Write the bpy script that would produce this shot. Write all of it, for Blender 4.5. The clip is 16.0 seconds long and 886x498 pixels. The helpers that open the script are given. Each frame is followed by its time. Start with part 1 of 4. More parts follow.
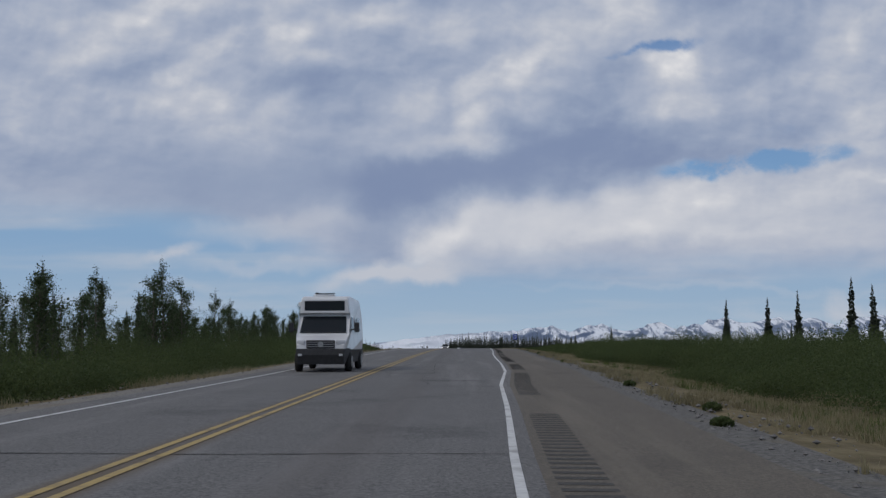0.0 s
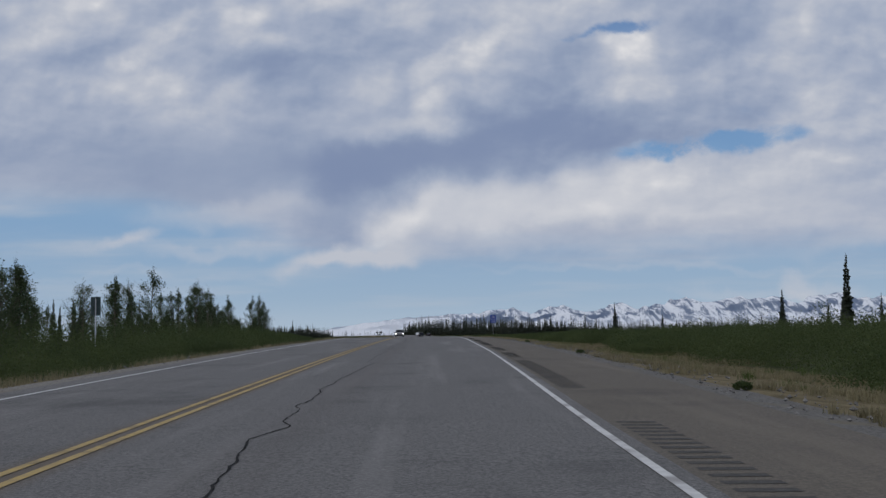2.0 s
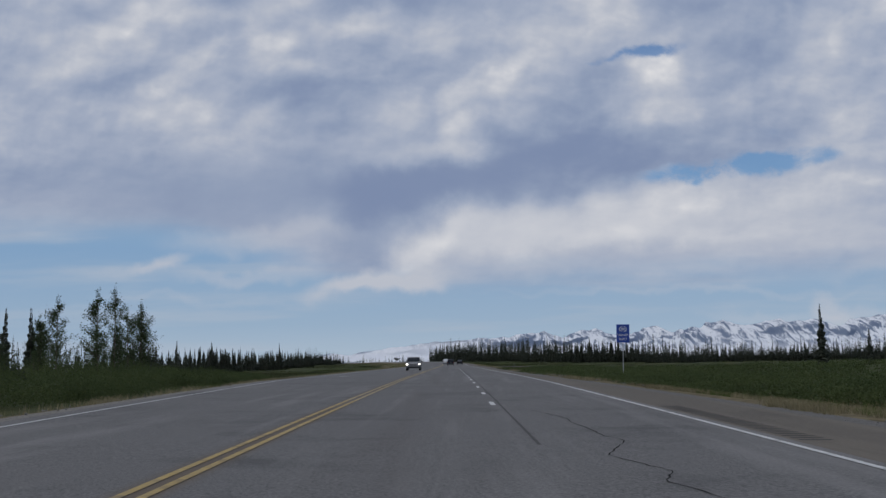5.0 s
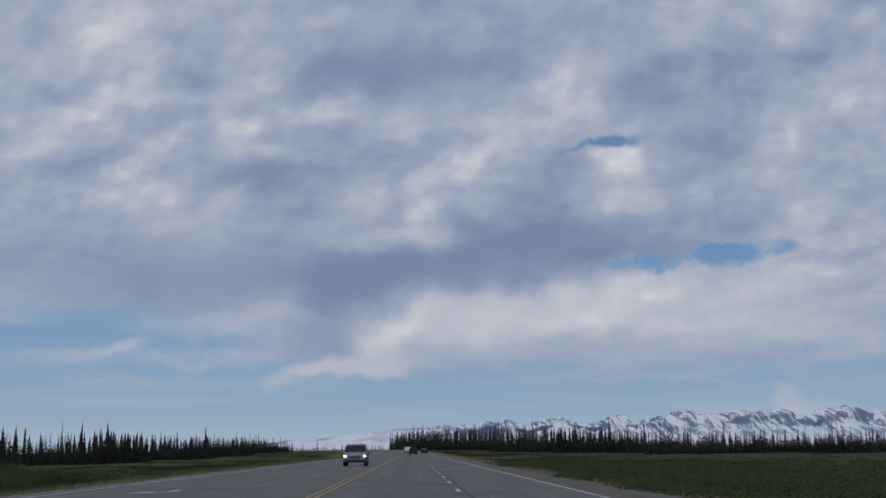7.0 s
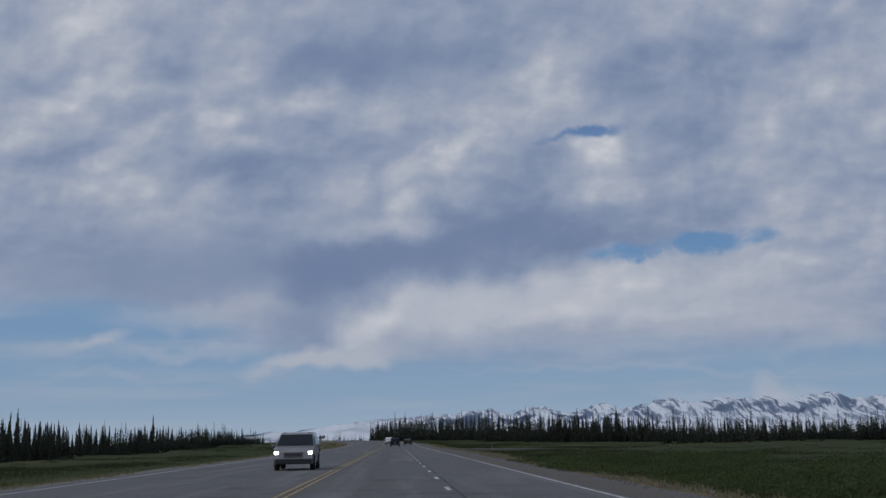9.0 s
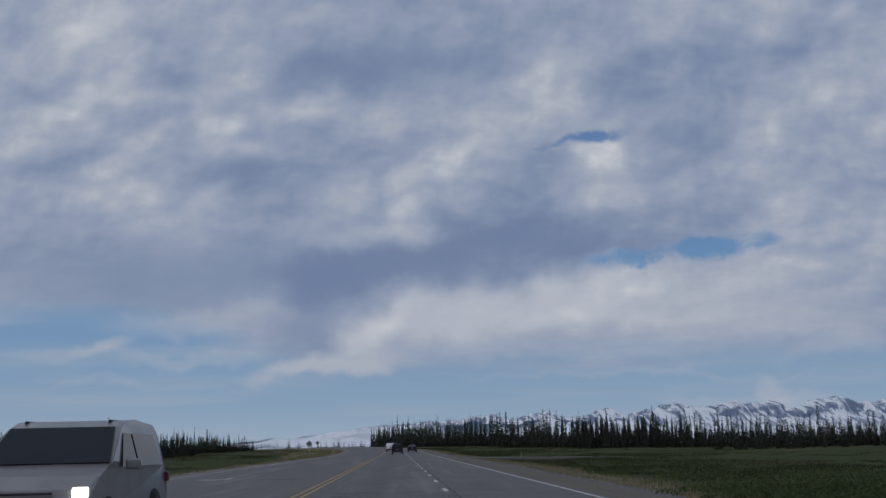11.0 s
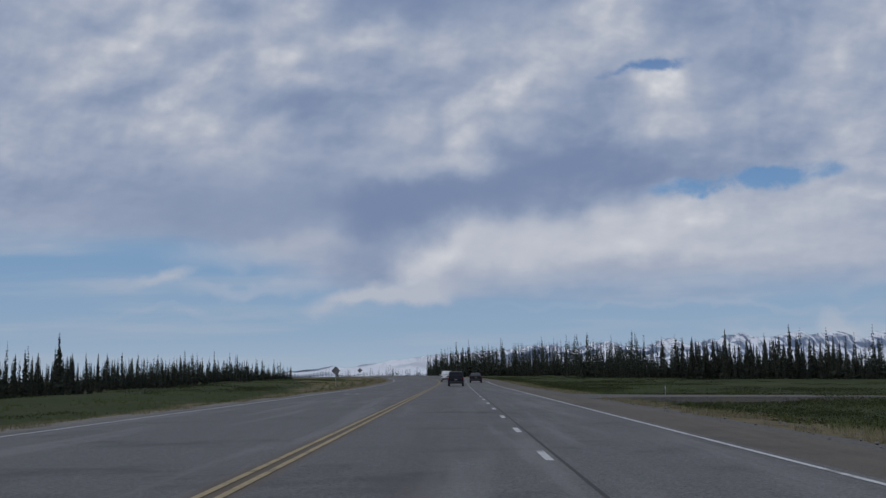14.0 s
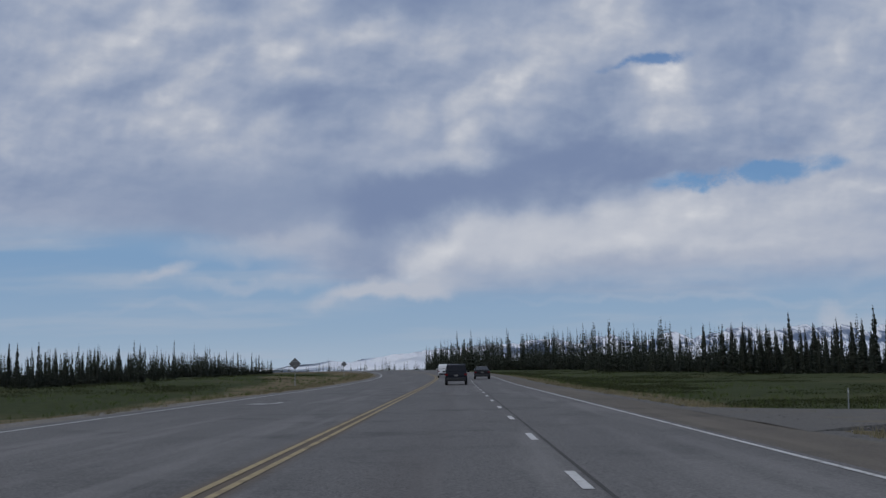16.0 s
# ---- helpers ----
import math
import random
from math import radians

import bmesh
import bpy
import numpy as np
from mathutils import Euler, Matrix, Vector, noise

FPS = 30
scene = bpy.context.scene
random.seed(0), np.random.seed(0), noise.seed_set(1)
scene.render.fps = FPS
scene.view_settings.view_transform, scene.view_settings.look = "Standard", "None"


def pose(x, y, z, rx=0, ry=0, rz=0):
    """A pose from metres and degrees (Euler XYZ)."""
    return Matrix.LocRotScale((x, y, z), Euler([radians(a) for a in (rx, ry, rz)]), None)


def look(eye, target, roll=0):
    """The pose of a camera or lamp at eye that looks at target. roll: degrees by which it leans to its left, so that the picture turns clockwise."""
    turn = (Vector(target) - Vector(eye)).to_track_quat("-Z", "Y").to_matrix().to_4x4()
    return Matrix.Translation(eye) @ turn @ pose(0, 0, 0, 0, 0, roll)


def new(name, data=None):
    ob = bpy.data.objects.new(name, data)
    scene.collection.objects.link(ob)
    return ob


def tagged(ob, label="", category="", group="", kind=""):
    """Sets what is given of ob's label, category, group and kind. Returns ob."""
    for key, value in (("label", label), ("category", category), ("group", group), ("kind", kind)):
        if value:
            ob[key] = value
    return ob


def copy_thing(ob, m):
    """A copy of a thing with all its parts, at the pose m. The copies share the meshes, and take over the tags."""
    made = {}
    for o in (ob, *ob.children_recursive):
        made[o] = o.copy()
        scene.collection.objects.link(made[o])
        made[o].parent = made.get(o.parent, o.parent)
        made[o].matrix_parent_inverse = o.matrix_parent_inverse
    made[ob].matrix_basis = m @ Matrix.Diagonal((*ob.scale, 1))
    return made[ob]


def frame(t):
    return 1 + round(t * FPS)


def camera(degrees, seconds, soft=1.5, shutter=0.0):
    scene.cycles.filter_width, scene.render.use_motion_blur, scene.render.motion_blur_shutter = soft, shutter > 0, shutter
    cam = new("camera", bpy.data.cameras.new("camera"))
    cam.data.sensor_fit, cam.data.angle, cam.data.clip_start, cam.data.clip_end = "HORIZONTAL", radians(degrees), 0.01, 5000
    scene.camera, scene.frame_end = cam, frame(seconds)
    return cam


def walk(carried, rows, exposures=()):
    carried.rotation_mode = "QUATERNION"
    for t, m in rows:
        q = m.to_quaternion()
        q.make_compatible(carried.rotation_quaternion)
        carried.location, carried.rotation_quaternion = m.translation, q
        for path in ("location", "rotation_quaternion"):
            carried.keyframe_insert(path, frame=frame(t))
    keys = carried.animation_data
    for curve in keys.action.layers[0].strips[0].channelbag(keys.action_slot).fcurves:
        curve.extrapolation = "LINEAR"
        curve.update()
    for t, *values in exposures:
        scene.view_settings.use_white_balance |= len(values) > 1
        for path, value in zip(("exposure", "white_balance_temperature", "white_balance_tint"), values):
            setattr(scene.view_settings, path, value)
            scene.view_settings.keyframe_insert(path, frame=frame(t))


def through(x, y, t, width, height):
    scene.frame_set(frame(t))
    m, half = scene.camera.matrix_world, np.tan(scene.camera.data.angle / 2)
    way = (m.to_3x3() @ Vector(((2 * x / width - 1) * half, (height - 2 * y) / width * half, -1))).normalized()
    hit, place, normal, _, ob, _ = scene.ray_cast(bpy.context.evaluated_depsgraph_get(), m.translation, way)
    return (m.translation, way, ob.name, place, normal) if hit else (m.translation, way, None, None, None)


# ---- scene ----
cam = camera(42.6, 16.0, soft=1.4)
PATH = [
    (0, pose(3.34, 0.00, 0.338, 95.31, 0.14, 1.05)),
    (0.5, pose(3.43, 17.75, 0.608, 95.12, -0.24, -0.17)),
    (1, pose(3.50, 35.50, 0.878, 94.73, 0.91, -0.96)),
    (1.5, pose(3.52, 53.25, 1.147, 94.56, 1.41, -1.73)),
    (2, pose(3.51, 71.00, 1.413, 94.45, 0.94, -0.95)),
    (2.5, pose(3.51, 88.75, 1.657, 94.26, 0.54, -0.66)),
    (3, pose(3.48, 106.50, 1.879, 94.17, 1.15, -0.74)),
    (3.5, pose(3.38, 124.25, 2.077, 94.10, 1.38, 0.23)),
    (4, pose(3.24, 142.00, 2.253, 94.05, 1.10, 0.31)),
    (4.2, pose(3.19, 149.10, 2.317, 94.12, 1.10, 0.48)),
    (4.8, pose(3.04, 171.52, 2.495, 95.05, 1.1, 0.50)),
    (5.6, pose(2.85, 200.56, 2.672, 98.08, 0.8, 0.03)),
    (6.3, pose(2.72, 219.10, 2.752, 99.67, 0.6, -0.76)),
    (6.5, pose(2.70, 222.90, 2.766, 99.71, 0.6, -0.95)),
    (7, pose(2.70, 232.40, 2.795, 100.02, 0.6, -1.43)),
    (7.5, pose(2.70, 241.90, 2.817, 99.37, 0.6, -1.74)),
    (8, pose(2.70, 251.40, 2.833, 99.35, 0.8, -2.05)),
    (8.5, pose(2.70, 260.90, 2.843, 99.56, 1, -2.22)),
    (9, pose(2.69, 270.40, 2.846, 99.52, 1.1, -2.33)),
    (9.2, pose(2.69, 274.20, 2.846, 99.55, 1.1, -2.33)),
    (11.3, pose(2.69, 314.10, 2.846, 99.93, 1.3, -2.19)),
    (11.5, pose(2.69, 317.90, 2.846, 99.99, 1.3, -2.16)),
    (11.8, pose(2.69, 323.60, 2.846, 99.12, 1.4, 1.07)),
    (12, pose(2.69, 327.40, 2.846, 98.17, 1.4, 0.96)),
    (12.5, pose(2.69, 336.90, 2.846, 96.88, 1.1, 0.88)),
    (13, pose(2.69, 346.40, 2.846, 96.59, 1, 0.74)),
    (13.5, pose(2.69, 355.90, 2.846, 96.48, 1, 0.79)),
    (14, pose(2.68, 365.40, 2.846, 96.37, 0.9, 0.74)),
    (14.5, pose(2.68, 374.90, 2.846, 96.17, 0.9, 0.82)),
    (15, pose(2.68, 384.40, 2.846, 96.06, 1, 0.88)),
    (15.5, pose(2.68, 393.90, 2.846, 96.09, 1, 0.88)),
    (16, pose(2.68, 403.40, 2.846, 96.09, 1, 0.79)),
]
walk(cam, PATH, exposures=[(0, 0.2, 6720, 10), (4.2, 0.2, 6720, 10), (6.3, 0.06, 6550, 10), (7.5, 0.02, 6500, 10), (8, 0.0, 6480, 10), (8.5, -0.11, 6400, 10), (9.2, -0.13, 6370, 10),
                           (11.3, -0.15, 6360, 10), (11.7, -0.12, 6380, 10), (12.5, 0.02, 6450, 10), (16, 0.05, 6480, 10)])

# ---------------------------------------------------------------- light
SUN_AZ, SUN_EL = radians(-122), radians(44)   # sun stands behind and to the left


def link(nt, a, b):
    nt.links.new(a, b)


def math_node(nt, op, a, b=None, clamp=False):
    n = nt.nodes.new("ShaderNodeMath")
    n.operation, n.use_clamp = op, clamp
    if op == "SMOOTH_MAX":
        n.inputs[2].default_value = 0.25
    for i, v in enumerate((a, b)):
        if v is None:
            continue
        if isinstance(v, (int, float)):
            n.inputs[i].default_value = v
        else:
            link(nt, v, n.inputs[i])
    return n.outputs[0]


def noise_node(nt, vec, scale, detail=5.0, rough=0.55, distort=0.0):
    n = nt.nodes.new("ShaderNodeTexNoise")
    n.inputs["Scale"].default_value, n.inputs["Detail"].default_value = scale, detail
    n.inputs["Roughness"].default_value, n.inputs["Distortion"].default_value = rough, distort
    if vec is not None:
        link(nt, vec, n.inputs["Vector"])
    return n.outputs["Fac"]


def ramp_node(nt, fac, stops):
    n = nt.nodes.new("ShaderNodeValToRGB")
    els = n.color_ramp.elements
    while len(els) < len(stops):
        els.new(0.5)
    for e, (p, c) in zip(els, stops):
        e.position, e.color = p, (*c, 1)
    link(nt, fac, n.inputs[0])
    return n.outputs[0]


def smooth(nt, v, lo, hi):
    n = nt.nodes.new("ShaderNodeMapRange")
    n.interpolation_type = "SMOOTHSTEP"
    n.inputs[1].default_value, n.inputs[2].default_value = lo, hi
    link(nt, v, n.inputs[0])
    return n.outputs[0]


def mix_color(nt, fac, a, b):
    n = nt.nodes.new("ShaderNodeMix")
    n.data_type = "RGBA"
    for i, v in ((0, fac), (6, a), (7, b)):
        if isinstance(v, (int, float)):
            n.inputs[i].default_value = v
        elif isinstance(v, tuple):
            n.inputs[i].default_value = (*v, 1)
        else:
            link(nt, v, n.inputs[i])
    return n.outputs[2]


def build_sky():
    world = bpy.data.worlds.new("sky")
    scene.world = world
    world.use_nodes = True
    nt = world.node_tree
    nt.nodes.clear()
    coord = nt.nodes.new("ShaderNodeTexCoord").outputs["Generated"]
    sep = nt.nodes.new("ShaderNodeSeparateXYZ")
    link(nt, coord, sep.inputs[0])
    x, y, z = sep.outputs
    sky = nt.nodes.new("ShaderNodeTexSky")
    sky.sky_type, sky.sun_disc = "NISHITA", False
    sky.sun_elevation, sky.sun_rotation = SUN_EL, -SUN_AZ
    sky.air_density, sky.dust_density, sky.ozone_density = 1.0, 0.6, 1.6

    def vec(a, b, c=0.0):
        n = nt.nodes.new("ShaderNodeCombineXYZ")
        for i, v in enumerate((a, b, c)):
            if isinstance(v, (int, float)):
                n.inputs[i].default_value = v
            else:
                link(nt, v, n.inputs[i])
        return n.outputs[0]

    def vmath(op, a, b, c=None):
        n = nt.nodes.new("ShaderNodeVectorMath")
        n.operation = op
        for i, v in enumerate((a, b, c)):
            if isinstance(v, tuple):
                n.inputs[i].default_value = v
            elif v is not None:
                link(nt, v, n.inputs[i])
        return n.outputs[0]

    def stir(at, scale, detail, reach):
        """Push a place about by noise, evenly to all sides."""
        n = nt.nodes.new("ShaderNodeTexNoise")
        n.inputs["Scale"].default_value, n.inputs["Detail"].default_value = scale, detail
        link(nt, at, n.inputs["Vector"])
        return vmath("MULTIPLY", vmath("SUBTRACT", n.outputs["Color"], (0.5, 0.5, 0.5)), reach)

    plus = lambda a, b: math_node(nt, "ADD", a, b)
    times = lambda a, b: math_node(nt, "MULTIPLY", a, b)

    # cloud shapes live in (sideways, height) over the heading; their outlines are torn by noise
    ahead = math_node(nt, "MAXIMUM", y, 0.25)
    side, high = math_node(nt, "DIVIDE", x, ahead), math_node(nt, "DIVIDE", z, ahead)
    flat = vec(side, high)
    bent = vmath("ADD", vmath("ADD", flat, stir(flat, 8.0, 2.0, (0.055, 0.030, 0))), stir(flat, 26.0, 5.0, (0.050, 0.034, 0)))

    def blob(u, v, a, b, turn):
        m = nt.nodes.new("ShaderNodeMapping")
        m.vector_type = "TEXTURE"
        m.inputs["Location"].default_value = (u, v, 0)
        m.inputs["Rotation"].default_value = (0, 0, radians(turn))
        m.inputs["Scale"].default_value = (a, b, 1)
        link(nt, bent, m.inputs["Vector"])
        g = nt.nodes.new("ShaderNodeTexGradient")
        g.gradient_type = "SPHERICAL"
        link(nt, m.outputs[0], g.inputs[0])
        return smooth(nt, g.outputs[1], 0.0, 0.85)

    def total(items):
        out = None
        for u, v, a, b, turn, weight in items:
            w = times(blob(u, v, a, b, turn), weight)
            out = w if out is None else plus(out, w)
        return out

    # sideways, height, half width, half height, turn, weight
    bellies = ((-0.008, 0.339, 0.164, 0.047, -1, -0.34), (0.065, 0.371, 0.114, 0.045, -6, -0.22), (-0.055, 0.366, 0.094, 0.055, -1, -0.12), (-0.034, 0.158, 0.149, 0.042, 1, -0.30),
               (0.061, 0.173, 0.149, 0.047, 7, -0.30), (0.098, 0.198, 0.085, 0.030, 14, -0.12), (-0.074, 0.116, 0.047, 0.075, -15, -0.26), (-0.044, 0.146, 0.075, 0.045, -1, -0.12),
               (-0.189, 0.147, 0.209, 0.045, 3, -0.20), (-0.151, 0.252, 0.060, 0.027, -1, -0.26), (-0.282, 0.263, 0.060, 0.030, 9, -0.16), (0.158, 0.180, 0.094, 0.035, 3, -0.14))
    bellies2 = ((-0.299, 0.329, 0.060, 0.030, -1, -0.12), (0.265, 0.268, 0.094, 0.037, -1, -0.14), (0.382, 0.365, 0.070, 0.025, 14, -0.22), (0.285, 0.349, 0.109, 0.060, -1, -0.12),
                (0.130, 0.261, 0.050, 0.037, -1, -0.12), (-0.034, 0.262, 0.099, 0.027, -1, -0.13), (0.402, 0.281, 0.075, 0.030, -1, -0.10), (0.226, 0.317, 0.045, 0.030, -21, -0.12),
                (-0.193, 0.328, 0.065, 0.020, -1, -0.09), (-0.323, 0.168, 0.129, 0.055, -1, -0.08), (-0.086, 0.344, 0.060, 0.030, -1, -0.10), (-0.105, 0.223, 0.080, 0.022, -1, -0.06))
    heads = ((0.014, 0.204, 0.035, 0.040, 34, 0.26), (0.042, 0.256, 0.052, 0.022, 34, 0.22), (-0.019, 0.185, 0.075, 0.018, 3, 0.20), (0.189, 0.261, 0.050, 0.027, 9, 0.30),
             (0.201, 0.226, 0.050, 0.025, 4, 0.20), (0.152, 0.320, 0.045, 0.040, 19, 0.22), (-0.075, 0.304, 0.060, 0.019, 3, 0.20), (-0.156, 0.288, 0.042, 0.030, -1, 0.17),
             (-0.294, 0.313, 0.037, 0.024, 19, 0.22), (-0.223, 0.318, 0.065, 0.021, 4, 0.16), (-0.337, 0.279, 0.055, 0.042, -1, 0.17), (-0.235, 0.221, 0.065, 0.032, -11, 0.16))
    heads2 = ((-0.121, 0.267, 0.065, 0.020, -1, 0.10), (-0.261, 0.250, 0.022, 0.012, -1, 0.16), (0.006, 0.238, 0.030, 0.017, 19, 0.14), (-0.306, 0.366, 0.164, 0.065, -1, 0.13),
              (0.350, 0.202, 0.055, 0.035, 34, 0.18), (0.316, 0.241, 0.030, 0.015, -1, 0.10), (0.185, 0.355, 0.085, 0.035, -11, 0.10), (0.422, 0.327, 0.075, 0.060, -1, 0.10),
              (0.089, 0.282, 0.070, 0.035, -36, 0.10), (-0.158, 0.366, 0.075, 0.045, -1, 0.08), (-0.044, 0.223, 0.055, 0.020, 14, 0.08), (0.279, 0.236, 0.040, 0.013, -1, 0.08))
    bank = ((0.081, 0.114, 0.209, 0.040, 3, 0.26), (0.203, 0.146, 0.075, 0.029, 7, 0.22), (0.299, 0.120, 0.214, 0.055, -1, 0.20), (0.405, 0.168, 0.109, 0.055, 9, 0.16),
            (-0.030, 0.093, 0.085, 0.027, 39, 0.20), (0.188, 0.164, 0.030, 0.008, 4, 0.14), (0.125, 0.104, 0.164, 0.018, 1, 0.06))
    wisps = ((-0.054, 0.072, 0.094, 0.015, 5, 0.95), (-0.173, 0.114, 0.114, 0.017, 2, 0.42), (-0.256, 0.093, 0.037, 0.010, 11, 0.55), (-0.275, 0.087, 0.075, 0.008, -1, 0.30),
             (-0.177, 0.081, 0.094, 0.011, 3, 0.40), (0.331, 0.045, 0.022, 0.019, 9, 0.60), (0.354, 0.036, 0.060, 0.013, -1, 0.35), (0.269, 0.037, 0.065, 0.010, -1, 0.30),
             (0.145, 0.083, 0.209, 0.013, -1, 0.25), (0.220, 0.060, 0.249, 0.005, -1, 0.18), (-0.235, 0.058, 0.164, 0.006, -1, 0.14), (0.388, 0.081, 0.090, 0.015, 4, 0.30))
    gaps = ((0.250, 0.167, 0.125, 0.0175, 6, 1.50), (0.300, 0.180, 0.050, 0.010, 14, 0.50), (0.187, 0.276, 0.047, 0.012, 11, 1.25), (0.143, 0.269, 0.035, 0.006, 7, 0.60),
            (0.298, 0.198, 0.060, 0.009, 4, 0.25), (0.379, 0.365, 0.025, 0.008, 24, 0.30))
    calm = ((-0.054, 0.136, 0.239, 0.094, -1, 0.75), (0.222, 0.108, 0.398, 0.065, -1, 0.60), (-0.277, 0.143, 0.224, 0.065, -1, 0.60), (-0.003, 0.350, 0.164, 0.055, -1, 0.45))
    # puffs flatten towards the horizon
    up = math_node(nt, "MAXIMUM", plus(high, 0.02), 0.0005)
    depth = times(math_node(nt, "MINIMUM", y, 0.25), 3.0)
    plane = vec(times(side, 0.78), times(math_node(nt, "POWER", up, 0.6), 1.05), depth)
    curl = vmath("ADD", plane, stir(plane, 14.0, 2.0, (0.020, 0.016, 0)))
    puff = noise_node(nt, curl, 9.0, 6.0, 0.5)
    fine = noise_node(nt, curl, 34.0, 5.0, 0.6)
    cell = nt.nodes.new("ShaderNodeTexVoronoi")            # heaped, rounded heads
    cell.feature = "SMOOTH_F1"
    cell.inputs["Scale"].default_value, cell.inputs["Detail"].default_value = 19.0, 2.0
    cell.inputs["Roughness"].default_value, cell.inputs["Smoothness"].default_value = 0.5, 0.8
    link(nt, curl, cell.inputs["Vector"])
    # heads catch the light from above and the left: thinner air that way is brighter
    lit = None
    for scale, reach, weight in ((9.0, 0.014, 0.80), (24.0, 0.006, 0.46), (55.0, 0.003, 0.20)):
        toward = vmath("ADD", curl, (-0.6 * reach, 1.08 * reach, 0))
        d = math_node(nt, "SUBTRACT", noise_node(nt, curl, scale, 3.0, 0.5), noise_node(nt, toward, scale, 3.0, 0.5))
        d = times(d, weight)
        lit = d if lit is None else plus(lit, d)
    detail = plus(times(plus(puff, -0.5), 0.50), times(plus(fine, -0.5), 0.22))
    detail = plus(detail, times(math_node(nt, "SUBTRACT", 0.42, cell.outputs["Distance"]), 0.22))
    detail = plus(detail, lit)
    calm_air = math_node(nt, "SUBTRACT", 1.0, math_node(nt, "MINIMUM", total(calm), 0.8))
    tone = plus(plus(0.62, times(smooth(nt, high, 0.17, 0.30), 0.07)), times(detail, calm_air))
    for group, weight in ((bellies, 0.85), (bellies2, 0.9), (heads, 1.0), (heads2, 1.0), (bank, 0.85)):
        tone = plus(tone, times(total(group), weight))
    tone = math_node(nt, "SMOOTH_MAX", tone, 0.22)
    cloud = ramp_node(nt, tone, [(0.02, (0.133, 0.184, 0.318)), (0.22, (0.175, 0.230, 0.368)), (0.42, (0.240, 0.298, 0.425)), (0.60, (0.315, 0.366, 0.478)),
                                 (0.76, (0.405, 0.442, 0.525)), (0.88, (0.50, 0.525, 0.585)), (1.0, (0.64, 0.65, 0.68))])
    # blue haze low over the land, with thin streaks
    lay = vmath("MULTIPLY", plane, (0.55, 2.4, 1))
    strata = noise_node(nt, lay, 13.0, 5.0, 0.5)
    west = times(smooth(nt, x, -0.06, -0.26), 0.050)
    low = smooth(nt, plus(math_node(nt, "SUBTRACT", z, west), times(plus(strata, -0.5), 0.035)), 0.094, 0.050)
    haze = ramp_node(nt, z, [(0.0, (0.350, 0.435, 0.535)), (0.035, (0.265, 0.372, 0.505)), (0.10, (0.190, 0.315, 0.490)), (0.3, (0.3, 0.4, 0.5))])
    haze = mix_color(nt, times(smooth(nt, strata, 0.42, 0.74), 0.5), haze, (0.36, 0.42, 0.51))
    cloud = mix_color(nt, low, cloud, haze)
    thin = times(total(wisps), plus(0.55, times(fine, 0.9)))
    cloud = mix_color(nt, math_node(nt, "MINIMUM", thin, 0.9), cloud, (0.435, 0.465, 0.535))
    # how much blue shows through
    torn = noise_node(nt, curl, 24.0, 6.0, 0.62)
    gap = times(smooth(nt, times(total(gaps), plus(0.12, times(smooth(nt, torn, 0.3, 0.7), 1.6))), 0.04, 1.5), 0.85)
    cover = math_node(nt, "SUBTRACT", 1.0, gap, clamp=True)
    back = nt.nodes.new("ShaderNodeBackground")
    back.inputs["Strength"].default_value = 0.072
    tint = nt.nodes.new("ShaderNodeMix")
    tint.data_type, tint.blend_type = "RGBA", "MULTIPLY"
    tint.inputs[0].default_value, tint.inputs[7].default_value = 1.0, (0.62, 0.90, 1.22, 1)
    link(nt, sky.outputs[0], tint.inputs[6])
    link(nt, tint.outputs[2], back.inputs[0])
    front = nt.nodes.new("ShaderNodeBackground")
    front.inputs["Strength"].default_value = 1.0
    link(nt, cloud, front.inputs[0])
    mix = nt.nodes.new("ShaderNodeMixShader")
    link(nt, cover, mix.inputs[0])
    link(nt, back.outputs[0], mix.inputs[1])
    link(nt, front.outputs[0], mix.inputs[2])
    out = nt.nodes.new("ShaderNodeOutputWorld")
    link(nt, mix.outputs[0], out.inputs[0])


build_sky()
sun = new("sun", bpy.data.lights.new("sun", "SUN"))
sun.data.energy, sun.data.angle, sun.data.color = 0.65, radians(8), (1.0, 0.93, 0.82)
to_sun = Vector((math.sin(SUN_AZ) * math.cos(SUN_EL), math.cos(SUN_AZ) * math.cos(SUN_EL), math.sin(SUN_EL)))
sun.matrix_world = look(to_sun * 100, (0, 0, 0))

# ---------------------------------------------------------------- materials


